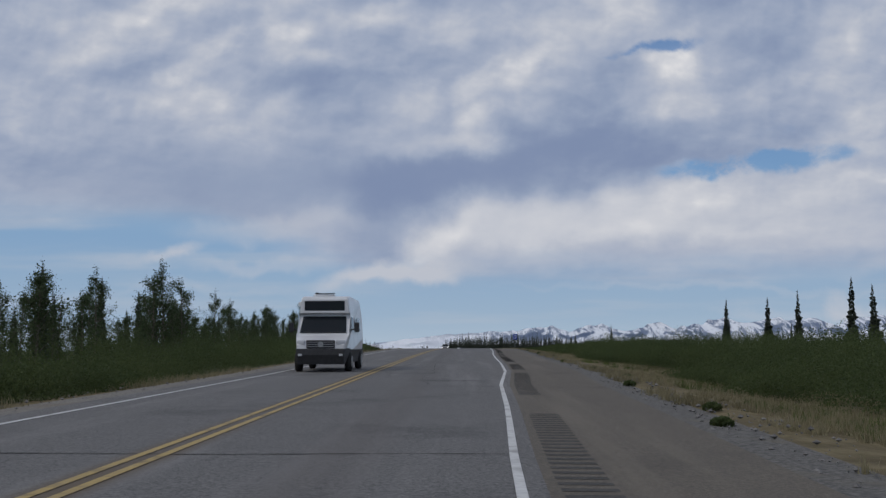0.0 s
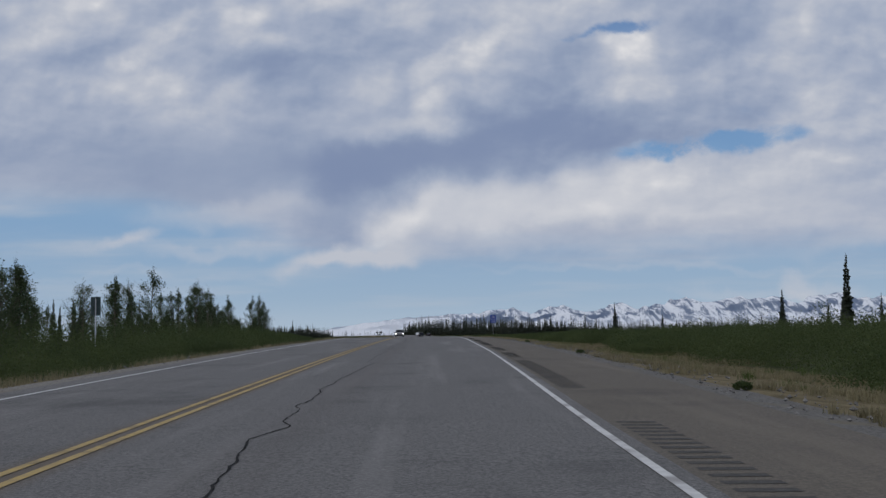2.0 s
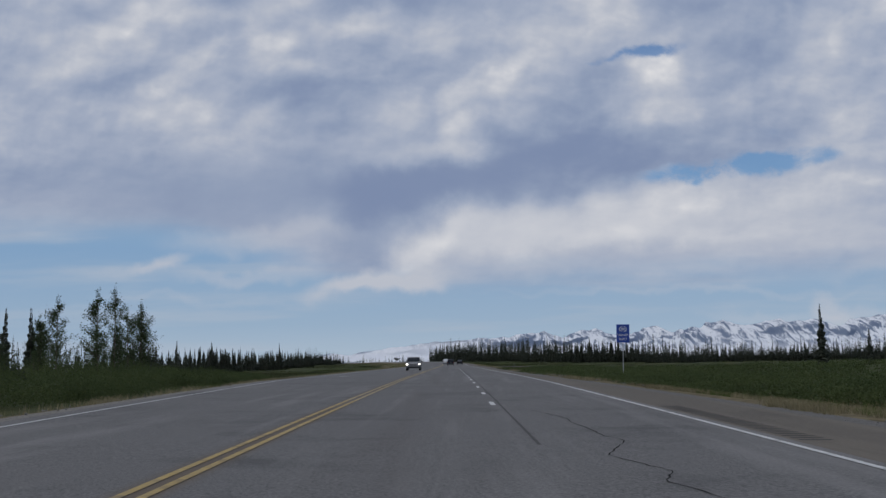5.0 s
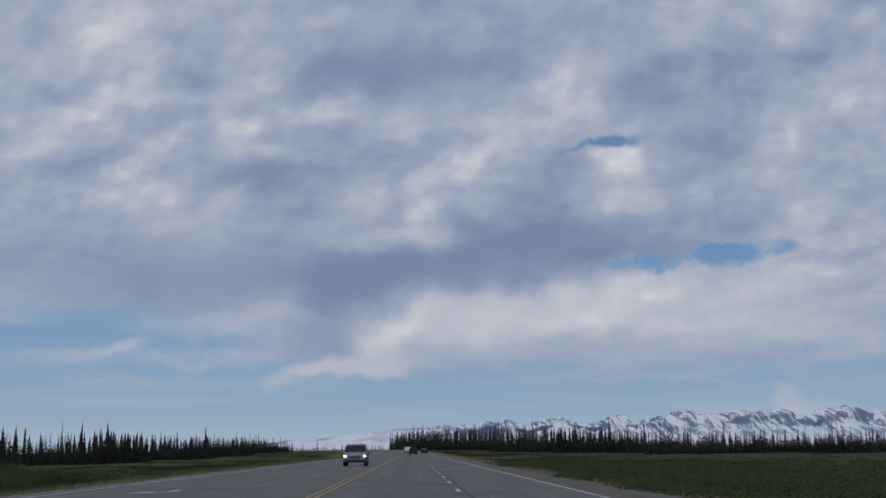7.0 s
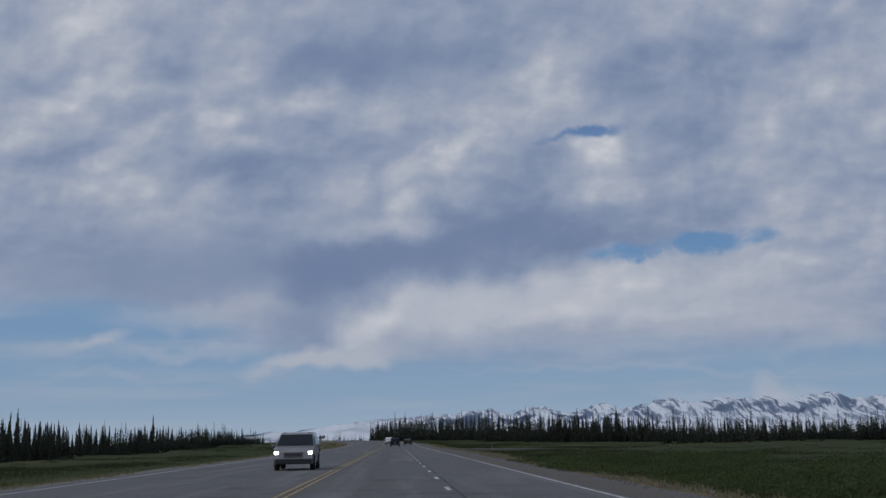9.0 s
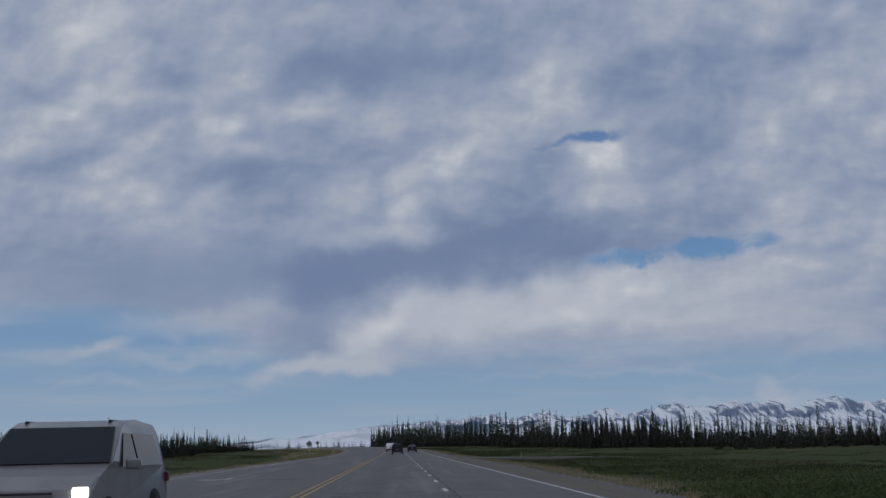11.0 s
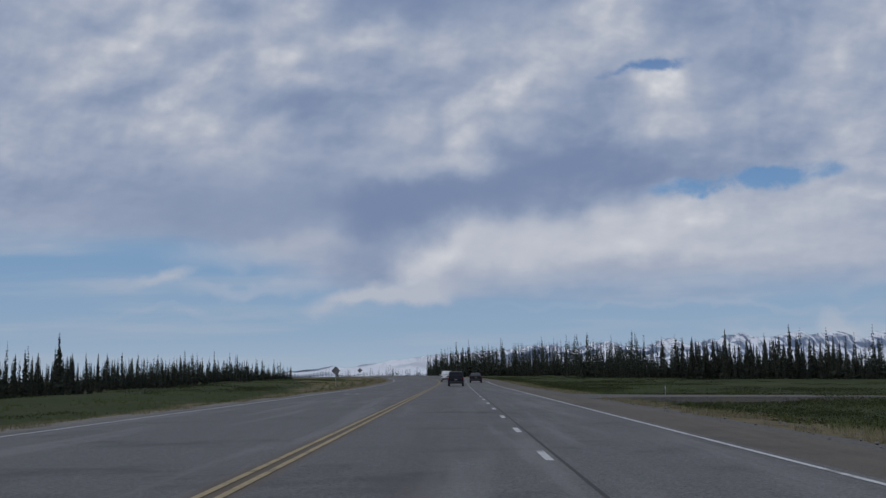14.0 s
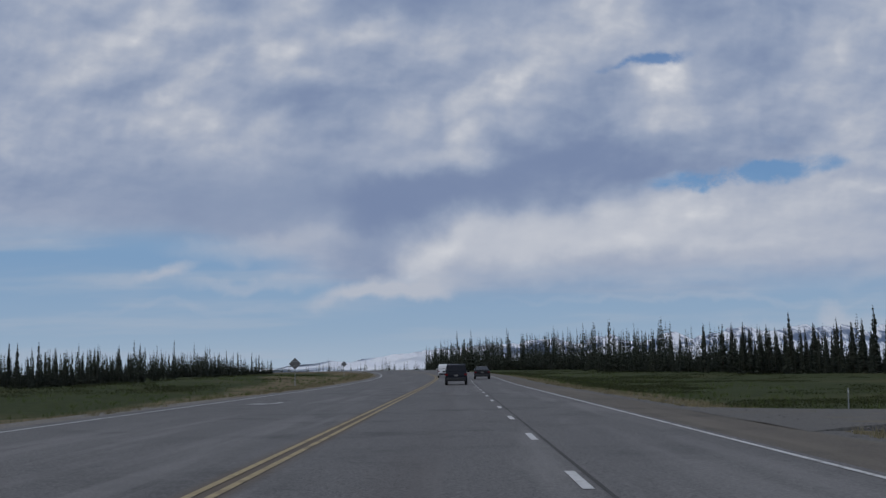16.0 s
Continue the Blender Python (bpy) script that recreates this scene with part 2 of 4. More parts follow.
def material(name, a, b, scale=1.0, rough=0.8, bump=0.0, bump_scale=None, metal=0.0, scale2=None, c=None, spec=0.5, coat=0.0):
    """Two colours mottled at two scales, with fine relief."""
    m = bpy.data.materials.new(name)
    m.use_nodes = True
    nt = m.node_tree
    p = nt.nodes["Principled BSDF"]
    obj = nt.nodes.new("ShaderNodeTexCoord").outputs["Object"]
    f = noise_node(nt, obj, scale, 6.0, 0.6)
    col = mix_color(nt, smooth(nt, f, 0.32, 0.68), a, b)
    if c is not None:
        g = noise_node(nt, obj, scale2 or scale * 0.08, 4.0, 0.55)
        col = mix_color(nt, smooth(nt, g, 0.5, 0.72), col, c)
    link(nt, col, p.inputs["Base Color"])
    p.inputs["Roughness"].default_value, p.inputs["Metallic"].default_value = rough, metal
    p.inputs["Specular IOR Level"].default_value = spec
    p.inputs["Coat Weight"].default_value = coat
    if bump:
        bn = nt.nodes.new("ShaderNodeBump")
        bn.inputs["Strength"].default_value, bn.inputs["Distance"].default_value = bump, 0.02
        link(nt, noise_node(nt, obj, bump_scale or scale * 4, 4.0, 0.6), bn.inputs["Height"])
        link(nt, bn.outputs[0], p.inputs["Normal"])
    return m


def leaf_material(name, a, b, through=0.25):
    m = bpy.data.materials.new(name)
    m.use_nodes = True
    nt = m.node_tree
    p = nt.nodes["Principled BSDF"]
    rnd = nt.nodes.new("ShaderNodeNewGeometry").outputs["Random Per Island"]
    obj = nt.nodes.new("ShaderNodeTexCoord").outputs["Object"]
    patch = noise_node(nt, obj, 0.22, 3.0, 0.6)
    f = math_node(nt, "ADD", math_node(nt, "MULTIPLY", rnd, 0.55), math_node(nt, "MULTIPLY", smooth(nt, patch, 0.35, 0.65), 0.45))
    col = mix_color(nt, f, a, b)
    link(nt, col, p.inputs["Base Color"])
    p.inputs["Roughness"].default_value = 0.7
    p.inputs["Specular IOR Level"].default_value = 0.25
    t = nt.nodes.new("ShaderNodeBsdfTranslucent")
    link(nt, col, t.inputs[0])
    mx = nt.nodes.new("ShaderNodeMixShader")
    mx.inputs[0].default_value = through
    link(nt, p.outputs[0], mx.inputs[1])
    link(nt, t.outputs[0], mx.inputs[2])
    link(nt, mx.outputs[0], nt.nodes["Material Output"].inputs[0])
    return m


def asphalt_material(name, a, b, tracks):
    """Worn asphalt: coarse grain, stains, wheel tracks and a brown band between the centre lines, by the mesh's lateral place."""
    m = bpy.data.materials.new(name)
    m.use_nodes = True
    nt = m.node_tree
    p = nt.nodes["Principled BSDF"]
    obj = nt.nodes.new("ShaderNodeTexCoord").outputs["Object"]
    lat = nt.nodes.new("ShaderNodeAttribute")
    lat.attribute_name = "lateral"
    f = noise_node(nt, obj, 24.0, 4.0, 0.85)
    g = noise_node(nt, obj, 0.35, 5.0, 0.6)
    long = nt.nodes.new("ShaderNodeMapping")
    long.inputs["Scale"].default_value = (1.1, 0.05, 1)
    link(nt, obj, long.inputs["Vector"])
    streak = noise_node(nt, long.outputs[0], 1.0, 5.0, 0.6)
    col = mix_color(nt, smooth(nt, f, 0.32, 0.70), a, b)
    speck = noise_node(nt, obj, 38.0, 2.0, 0.7)
    col = mix_color(nt, math_node(nt, "MULTIPLY", smooth(nt, speck, 0.60, 0.72), 0.65), col, tuple(v * 1.6 for v in b))
    dark = tuple(v * 0.72 for v in a)
    col = mix_color(nt, math_node(nt, "MULTIPLY", smooth(nt, g, 0.5, 0.75), 0.55), col, dark)
    col = mix_color(nt, math_node(nt, "MULTIPLY", smooth(nt, streak, 0.5, 0.7), 0.4), col, tuple(v * 1.18 for v in b))
    if tracks:
        d = math_node(nt, "ABSOLUTE", lat.outputs["Fac"])
        band = math_node(nt, "MULTIPLY", smooth(nt, d, 0.42, 0.12), smooth(nt, streak, 0.2, 0.6))
        col = mix_color(nt, math_node(nt, "MULTIPLY", band, 0.9), col, (0.115, 0.085, 0.055))
        lane = math_node(nt, "ABSOLUTE", math_node(nt, "SUBTRACT", lat.outputs["Fac"], 2.0))
        drip = math_node(nt, "MULTIPLY", smooth(nt, lane, 0.75, 0.1), smooth(nt, streak, 0.35, 0.65))
        col = mix_color(nt, math_node(nt, "MULTIPLY", drip, 0.4), col, (0.070, 0.058, 0.052))
    link(nt, col, p.inputs["Base Color"])
    p.inputs["Roughness"].default_value = 0.82
    p.inputs["Specular IOR Level"].default_value = 0.35
    bn = nt.nodes.new("ShaderNodeBump")
    bn.inputs["Strength"].default_value, bn.inputs["Distance"].default_value = 0.5, 0.01
    link(nt, f, bn.inputs["Height"])
    link(nt, bn.outputs[0], p.inputs["Normal"])
    return m


def ground_material():
    """Verge to field: pale dry grass near the road, green and brown tundra growth farther out, by the mesh's distance from the road."""
    m = bpy.data.materials.new("tundra_ground")
    m.use_nodes = True
    nt = m.node_tree
    p = nt.nodes["Principled BSDF"]
    obj = nt.nodes.new("ShaderNodeTexCoord").outputs["Object"]
    at = nt.nodes.new("ShaderNodeAttribute")
    at.attribute_name = "from_road"
    f = noise_node(nt, obj, 0.9, 6.0, 0.65)
    g = noise_node(nt, obj, 0.06, 5.0, 0.6)
    h = noise_node(nt, obj, 9.0, 4.0, 0.7)
    green = mix_color(nt, smooth(nt, f, 0.3, 0.7), (0.029, 0.038, 0.012), (0.053, 0.066, 0.021))
    green = mix_color(nt, math_node(nt, "MULTIPLY", smooth(nt, g, 0.5, 0.7), 0.6), green, (0.088, 0.080, 0.034))
    straw = mix_color(nt, smooth(nt, f, 0.3, 0.7), (0.100, 0.078, 0.045), (0.220, 0.178, 0.105))
    straw = mix_color(nt, math_node(nt, "MULTIPLY", smooth(nt, h, 0.4, 0.7), 0.5), straw, (0.09, 0.085, 0.035))
    edge = math_node(nt, "ADD", at.outputs["Fac"], math_node(nt, "MULTIPLY", math_node(nt, "SUBTRACT", g, 0.5), 9.0))
    col = mix_color(nt, smooth(nt, edge, 2.6, 5.2), straw, green)
    link(nt, col, p.inputs["Base Color"])
    p.inputs["Roughness"].default_value, p.inputs["Specular IOR Level"].default_value = 0.95, 0.1
    bn = nt.nodes.new("ShaderNodeBump")
    bn.inputs["Strength"].default_value, bn.inputs["Distance"].default_value = 0.8, 0.15
    link(nt, f, bn.inputs["Height"])
    link(nt, bn.outputs[0], p.inputs["Normal"])
    return m


def mountain_material():
    """Snow on rock: dark faces where the slope is steep, streaked by gullies. Distance haze is in the rock colour."""
    m = bpy.data.materials.new("snow_and_hazed_rock")
    m.use_nodes = True
    nt = m.node_tree
    p = nt.nodes["Principled BSDF"]
    geo = nt.nodes.new("ShaderNodeNewGeometry")
    obj = nt.nodes.new("ShaderNodeTexCoord").outputs["Object"]
    mp = nt.nodes.new("ShaderNodeMapping")
    mp.inputs["Rotation"].default_value = (0, radians(36), 0)
    mp.inputs["Scale"].default_value = (1.1, 0.2, 0.6)
    link(nt, obj, mp.inputs["Vector"])
    f = noise_node(nt, mp.outputs[0], 0.030, 9.0, 0.72, 0.6)
    sep = nt.nodes.new("ShaderNodeSeparateXYZ")
    link(nt, geo.outputs["Normal"], sep.inputs[0])
    steep = math_node(nt, "SUBTRACT", 1.0, sep.outputs[2])
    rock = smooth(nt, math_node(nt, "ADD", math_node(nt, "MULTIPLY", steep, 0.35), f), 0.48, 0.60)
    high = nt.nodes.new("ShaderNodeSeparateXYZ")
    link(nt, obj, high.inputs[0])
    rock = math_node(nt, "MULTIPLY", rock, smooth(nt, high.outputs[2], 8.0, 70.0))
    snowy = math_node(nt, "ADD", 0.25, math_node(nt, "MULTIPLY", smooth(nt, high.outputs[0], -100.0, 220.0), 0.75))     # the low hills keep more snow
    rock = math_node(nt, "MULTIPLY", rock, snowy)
    # pale blue in the rock imitates the haze of distance
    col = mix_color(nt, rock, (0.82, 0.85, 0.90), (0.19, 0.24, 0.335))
    link(nt, col, p.inputs["Base Color"])
    p.inputs["Roughness"].default_value, p.inputs["Specular IOR Level"].default_value = 0.9, 0.1
    return m


def glow_material(name, colour, strength):
    m = bpy.data.materials.new(name)
    m.use_nodes = True
    p = m.node_tree.nodes["Principled BSDF"]
    p.inputs["Base Color"].default_value = (*colour, 1)
    p.inputs["Emission Color"].default_value = (*colour, 1)
    p.inputs["Emission Strength"].default_value = strength
    return m


ASPHALT = asphalt_material("worn_asphalt", (0.054, 0.0525, 0.051), (0.208, 0.201, 0.193), True)
SHOULDER = asphalt_material("shoulder_asphalt", (0.066, 0.056, 0.043), (0.160, 0.136, 0.104), False)
TAR = material("tar_seal", (0.016, 0.016, 0.016), (0.032, 0.031, 0.030), 5, 0.95, 0.2, spec=0.08)
PATCH = asphalt_material("dark_patch_asphalt", (0.034, 0.033, 0.032), (0.078, 0.074, 0.069), False)
YELLOW = material("yellow_road_paint", (0.42, 0.295, 0.09), (0.33, 0.24, 0.10), 7, 0.75, 0.2, c=(0.20, 0.15, 0.07), scale2=2.2)
YELLOW_PALE = material("pale_yellow_road_paint", (0.40, 0.315, 0.165), (0.30, 0.235, 0.125), 7, 0.8, 0.2, c=(0.19, 0.15, 0.09), scale2=1.3)
WHITE = material("white_road_paint", (0.62, 0.62, 0.60), (0.50, 0.50, 0.49), 8, 0.75, 0.2, c=(0.30, 0.29, 0.28), scale2=1.7)
GRAVEL = material("roadside_gravel", (0.055, 0.052, 0.048), (0.175, 0.165, 0.148), 14, 0.95, 0.9, 30, c=(0.14, 0.12, 0.085), scale2=0.7)
SANDY = material("pale_sandy_gravel", (0.10, 0.092, 0.08), (0.25, 0.23, 0.20), 11, 0.95, 0.8, 28, c=(0.16, 0.135, 0.10), scale2=0.5)
STONE = material("grey_stone", (0.09, 0.088, 0.085), (0.24, 0.23, 0.22), 6, 0.9, 0.4)
GROUND = ground_material()
SNOW = mountain_material()
SPRUCE = leaf_material("spruce_needles", (0.040, 0.050, 0.040), (0.092, 0.104, 0.074), 0.3)
DWARF = leaf_material("dwarf_birch_leaves", (0.034, 0.044, 0.016), (0.058, 0.066, 0.023), 0.35)
POPLAR = leaf_material("poplar_leaves", (0.038, 0.060, 0.028), (0.100, 0.132, 0.062), 0.35)
WILLOW = leaf_material("willow_leaves", (0.048, 0.072, 0.026), (0.096, 0.122, 0.044), 0.4)
STRAW = leaf_material("dry_grass_blades", (0.150, 0.130, 0.074), (0.33, 0.290, 0.175), 0.35)
GREENGRASS = leaf_material("green_grass_blades", (0.055, 0.085, 0.022), (0.13, 0.16, 0.05), 0.3)
BARK = material("grey_brown_bark", (0.07, 0.055, 0.042), (0.15, 0.13, 0.11), 9, 0.9, 0.6)
STEEL = material("galvanised_steel", (0.42, 0.43, 0.44), (0.30, 0.31, 0.32), 6, 0.5, 0.1, metal=0.7)
BLUE = material("blue_sign_sheet", (0.010, 0.045, 0.30), (0.014, 0.06, 0.34), 3, 0.45)
SIGNWHITE = material("white_sign_sheet", (0.75, 0.76, 0.78), (0.66, 0.67, 0.7), 3, 0.5)
SIGNBACK = material("dull_sign_back", (0.13, 0.13, 0.13), (0.20, 0.20, 0.195), 4, 0.6, metal=0.3)
DARKBACK = material("dark_sign_back", (0.030, 0.052, 0.055), (0.05, 0.075, 0.078), 4, 0.7)
PAINT_WHITE = material("white_vehicle_paint", (0.72, 0.73, 0.74), (0.62, 0.63, 0.65), 1.2, 0.35, coat=0.5)
PAINT_NAVY = material("dark_blue_grey_paint", (0.006, 0.008, 0.014), (0.010, 0.012, 0.019), 1.5, 0.5, spec=0.2, coat=0.05)
PAINT_BLACK = material("black_vehicle_paint", (0.008, 0.009, 0.011), (0.014, 0.014, 0.016), 1.5, 0.45, spec=0.2, coat=0.05)
PAINT_BRONZE = material("brown_grey_paint", (0.20, 0.195, 0.195), (0.26, 0.25, 0.25), 1.5, 0.35, metal=0.3, coat=0.5)
CLADDING = material("black_plastic_cladding", (0.014, 0.015, 0.017), (0.026, 0.027, 0.03), 8, 0.6, 0.1)
GLASS = material("dark_vehicle_glass", (0.012, 0.016, 0.020), (0.014, 0.017, 0.021), 2, 0.15, spec=0.16)
RUBBER = material("tyre_rubber", (0.012, 0.012, 0.013), (0.024, 0.024, 0.024), 12, 0.85, 0.2)
ALLOY = material("alloy_rim", (0.40, 0.41, 0.42), (0.30, 0.31, 0.32), 8, 0.4, metal=0.8)
HEADLIGHT = glow_material("lit_headlight", (1.0, 0.97, 0.9), 6.0)
LAMPGLASS = material("clear_lamp_glass", (0.45, 0.47, 0.5), (0.55, 0.57, 0.6), 6, 0.15)
TAIL = material("red_tail_lamp", (0.16, 0.008, 0.01), (0.10, 0.006, 0.008), 5, 0.25)

# ---------------------------------------------------------------- the plan
H_UP, CURVE_S, CURVE_R = 0.0152, 535.0, 700.0


def profile(s):
    """Height of the road along its length: a long climb that eases to level, and a slight rise at the far bend."""
    s = np.asarray(s, float)
    u = np.clip(s, 60, 270) - 60
    z = H_UP * (u - u * u / 420) + H_UP * np.minimum(s - 60, 0)
    r = np.clip((s - 485) / 230, 0, 1)
    return z + 1.5 * r * r * (3 - 2 * r)


def right_edge(s):
    return np.interp(s, [-60, 0, 10, 20, 30, 42, 55, 70, 85, 100, 120, 145, 180, 230, 300, 900],
                     [3.7, 3.75, 3.8, 4.1, 4.31, 4.86, 5.11, 5.25, 5.5, 5.89, 6.36, 6.76, 7.4, 7.5, 7.3, 7.25])


def left_edge(s):
    return np.interp(s, [-60, 10, 40, 80, 120, 180, 255, 300, 900], [-3.6, -3.45, -3.32, -3.8, -4.45, -5.1, -8.2, -8.0, -7.6])


def shoulder_right(s):
    return right_edge(s) + np.interp(s, [0, 150, 200, 250, 330, 385, 900], [2.6, 2.9, 2.4, 1.35, 1.35, 2.1, 2.2])


def shoulder_left(s):
    return left_edge(s) - 0.75


def on_road(s, x, lift=0.0):
    """World place of a point at s along the road and x to the right of its centre line."""
    s, x = np.broadcast_arrays(np.asarray(s, float), np.asarray(x, float))
    a = np.clip((s - CURVE_S) / CURVE_R, 0, None)
    px = np.where(a > 0, -CURVE_R + (CURVE_R + x) * np.cos(a), x)
    py = np.where(a > 0, CURVE_S + (CURVE_R + x) * np.sin(a), s)
    return np.stack([px, py, profile(s) + lift], -1)


def road_place(x, y):
    """The other way: how far along the road and how far from its centre line a place lies."""
    x, y = np.broadcast_arrays(np.asarray(x, float), np.asarray(y, float))
    a = np.arctan2(y - CURVE_S, x + CURVE_R)
    bend = y > CURVE_S
    s = np.where(bend, CURVE_S + CURVE_R * a, y)
    lat = np.where(bend, np.hypot(x + CURVE_R, y - CURVE_S) - CURVE_R, x)
    return s, lat


def wave(x, y):
    return 0.5 * np.sin(x * 0.11 + 1.3) * np.sin(y * 0.083 + 0.4) + 0.3 * np.sin(x * 0.31 + y * 0.17) + 0.2 * np.sin(x * 0.05 - y * 0.21 + 2)


def from_road(x, y):
    s, lat = road_place(x, y)
    return np.maximum(lat - shoulder_right(s), shoulder_left(s) - lat), s, lat


def ground_height(x, y):
    d, s, lat = from_road(x, y)
    base = profile(np.clip(s, -200, 760))
    off = np.clip(d, 0, None)
    drop = -np.interp(off, [0, 1.2, 5, 9, 40, 200], [0.06, 0.10, 0.55, 0.65, 0.5, 0.5])
    bank = 1.0 * np.exp(-((lat + 27) / 13) ** 2) * np.exp(-((s - 545) / 75) ** 2)   # grassy bank inside the bend
    rough = wave(x, y) * np.interp(off, [0, 3, 12, 60], [0, 0.06, 0.22, 0.35])
    return np.where(d < -0.05, base - 0.35, base + drop + bank + rough)


# ---------------------------------------------------------------- mesh helpers
def grid_mesh(name, pts, mats, attributes=()):
    """A sheet from an array of rows and columns of places."""
    n, m = pts.shape[:2]
    i = np.arange(n * m).reshape(n, m)
    quads = np.stack([i[:-1, :-1], i[:-1, 1:], i[1:, 1:], i[1:, :-1]], -1).reshape(-1, 4)
    me = bpy.data.meshes.new(name)
    me.from_pydata(pts.reshape(-1, 3).tolist(), [], quads.tolist())
    for key, values in attributes:
        me.attributes.new(key, "FLOAT", "POINT").data.foreach_set("value", np.asarray(values, np.float32).ravel())
    me.materials.append(mats)
    me.polygons.foreach_set("use_smooth", [True] * len(me.polygons))
    return me


def soup_mesh(name, tris, mat):
    """A mesh of loose triangles, n x 3 x 3."""
    n = len(tris)
    me = bpy.data.meshes.new(name)
    me.vertices.add(n * 3)
    me.vertices.foreach_set("co", np.asarray(tris, np.float32).ravel())
    me.loops.add(n * 3)
    me.loops.foreach_set("vertex_index", np.arange(n * 3, dtype=np.int32))
    me.polygons.add(n)
    me.polygons.foreach_set("loop_start", np.arange(0, n * 3, 3, dtype=np.int32))
    me.update(calc_edges=True)
    me.materials.append(mat)
    return me


def kite_mesh(name, kites, mat):
    """A mesh of loose four-cornered leaves, n x 4 x 3."""
    n = len(kites)
    me = bpy.data.meshes.new(name)
    me.vertices.add(n * 4)
    me.vertices.foreach_set("co", np.asarray(kites, np.float32).ravel())
    me.loops.add(n * 4)
    me.loops.foreach_set("vertex_index", np.arange(n * 4, dtype=np.int32))
    me.polygons.add(n)
    me.polygons.foreach_set("loop_start", np.arange(0, n * 4, 4, dtype=np.int32))
    me.update(calc_edges=True)
    me.materials.append(mat)
    return me


def bm_mesh(name, bm, mat, smooth_faces=False):
    me = bpy.data.meshes.new(name)
    bm.normal_update()
    bm.to_mesh(me)
    bm.free()
    me.materials.append(mat)
    if smooth_faces:
        me.polygons.foreach_set("use_smooth", [True] * len(me.polygons))
    return me


def part(name, bm, mat, parent, label="", smooth_faces=False):
    ob = new(name, bm_mesh(name, bm, mat, smooth_faces))
    ob.parent = parent
    if label:
        tagged(ob, label=label)
    return ob


def thing(name, label, category, m=None, group="", kind=""):
    ob = new(name)
    ob.empty_display_size = 0.2
    if m is not None:
        ob.matrix_basis = m
    return tagged(ob, label, category, group, kind)


def box(bm, cx, cy, cz, sx, sy, sz, bevel=0.0, turn=None):
    r = bmesh.ops.create_cube(bm, size=1, matrix=Matrix.Translation((cx, cy, cz)) @ (turn or Matrix()) @ Matrix.Diagonal((sx, sy, sz, 1)))
    if bevel:
        edges = list({e for v in r["verts"] for e in v.link_edges})
        bmesh.ops.bevel(bm, geom=edges, offset=bevel, segments=2, affect="EDGES", profile=0.6)
    return bm


def rod(bm, a, b, r0, r1=None, seg=8):
    a, b = Vector(a), Vector(b)
    d = b - a
    m = Matrix.Translation((a + b) / 2) @ d.to_track_quat("Z", "Y").to_matrix().to_4x4()
    bmesh.ops.create_cone(bm, cap_ends=True, segments=seg, radius1=r0, radius2=r0 if r1 is None else r1, depth=d.length, matrix=m)
    return bm


def fresh():
    return bmesh.new()

# ---------------------------------------------------------------- ground, road, mountains
def steps(*spans):
    return np.unique(np.concatenate([np.arange(a, b, d) for a, b, d in spans]))


gx = steps((-4600, -700, 300), (-700, -130, 30), (-130, 90, 1.5), (90, 400, 14), (400, 4700, 250))
gy = steps((-400, -40, 40), (-40, 920, 4), (920, 1500, 40), (1500, 4960, 230))
GX, GY = np.meshgrid(gx, gy)
dist, sg, latg = from_road(GX, GY)
dry = np.clip(dist, -5, 60) - np.where(latg < 0, np.interp(sg, [250, 330, 380, 560, 640, 700], [0, 1.6, 3.4, 3.4, 2.2, 0]), np.interp(sg, [20, 60, 205, 250, 340, 400], [1.5, 3.0, 3.0, 0.0, 0.0, 2.0])) - 7.0 * np.exp(-((sg - 575) / 50) ** 2) * (latg < 0)      # a drier patch inside the bend
ground = new("ground", grid_mesh("ground", np.stack([GX, GY, ground_height(GX, GY)], -1), GROUND, [("from_road", dry)]))
tagged(ground, "dry grass verges and green tundra scrub land", "ground", kind="structure")

rs = np.concatenate([np.arange(-60, 540, 3.0), np.arange(540, 1120, 6.0)])


def strip(x0, x1, lift0, lift1, cols, skirt=0.3):
    """A band along the road between two side functions, with its edges turned down."""
    f = np.linspace(0, 1, cols)
    a, b = x0(rs)[:, None], x1(rs)[:, None]
    lat = a + (b - a) * f
    lift = np.broadcast_to(lift0 + (lift1 - lift0) * f, lat.shape)
    lat = np.concatenate([lat[:, :1], lat, lat[:, -1:]], 1)
    lift = np.concatenate([lift[:, :1] - skirt, lift, lift[:, -1:] - skirt], 1)
    return on_road(np.broadcast_to(rs[:, None], lat.shape), lat, 0) + np.stack([lift * 0, lift * 0, lift], -1), lat


def flat_shaded(me):
    me.polygons.foreach_set("use_smooth", [False] * len(me.polygons))
    return me


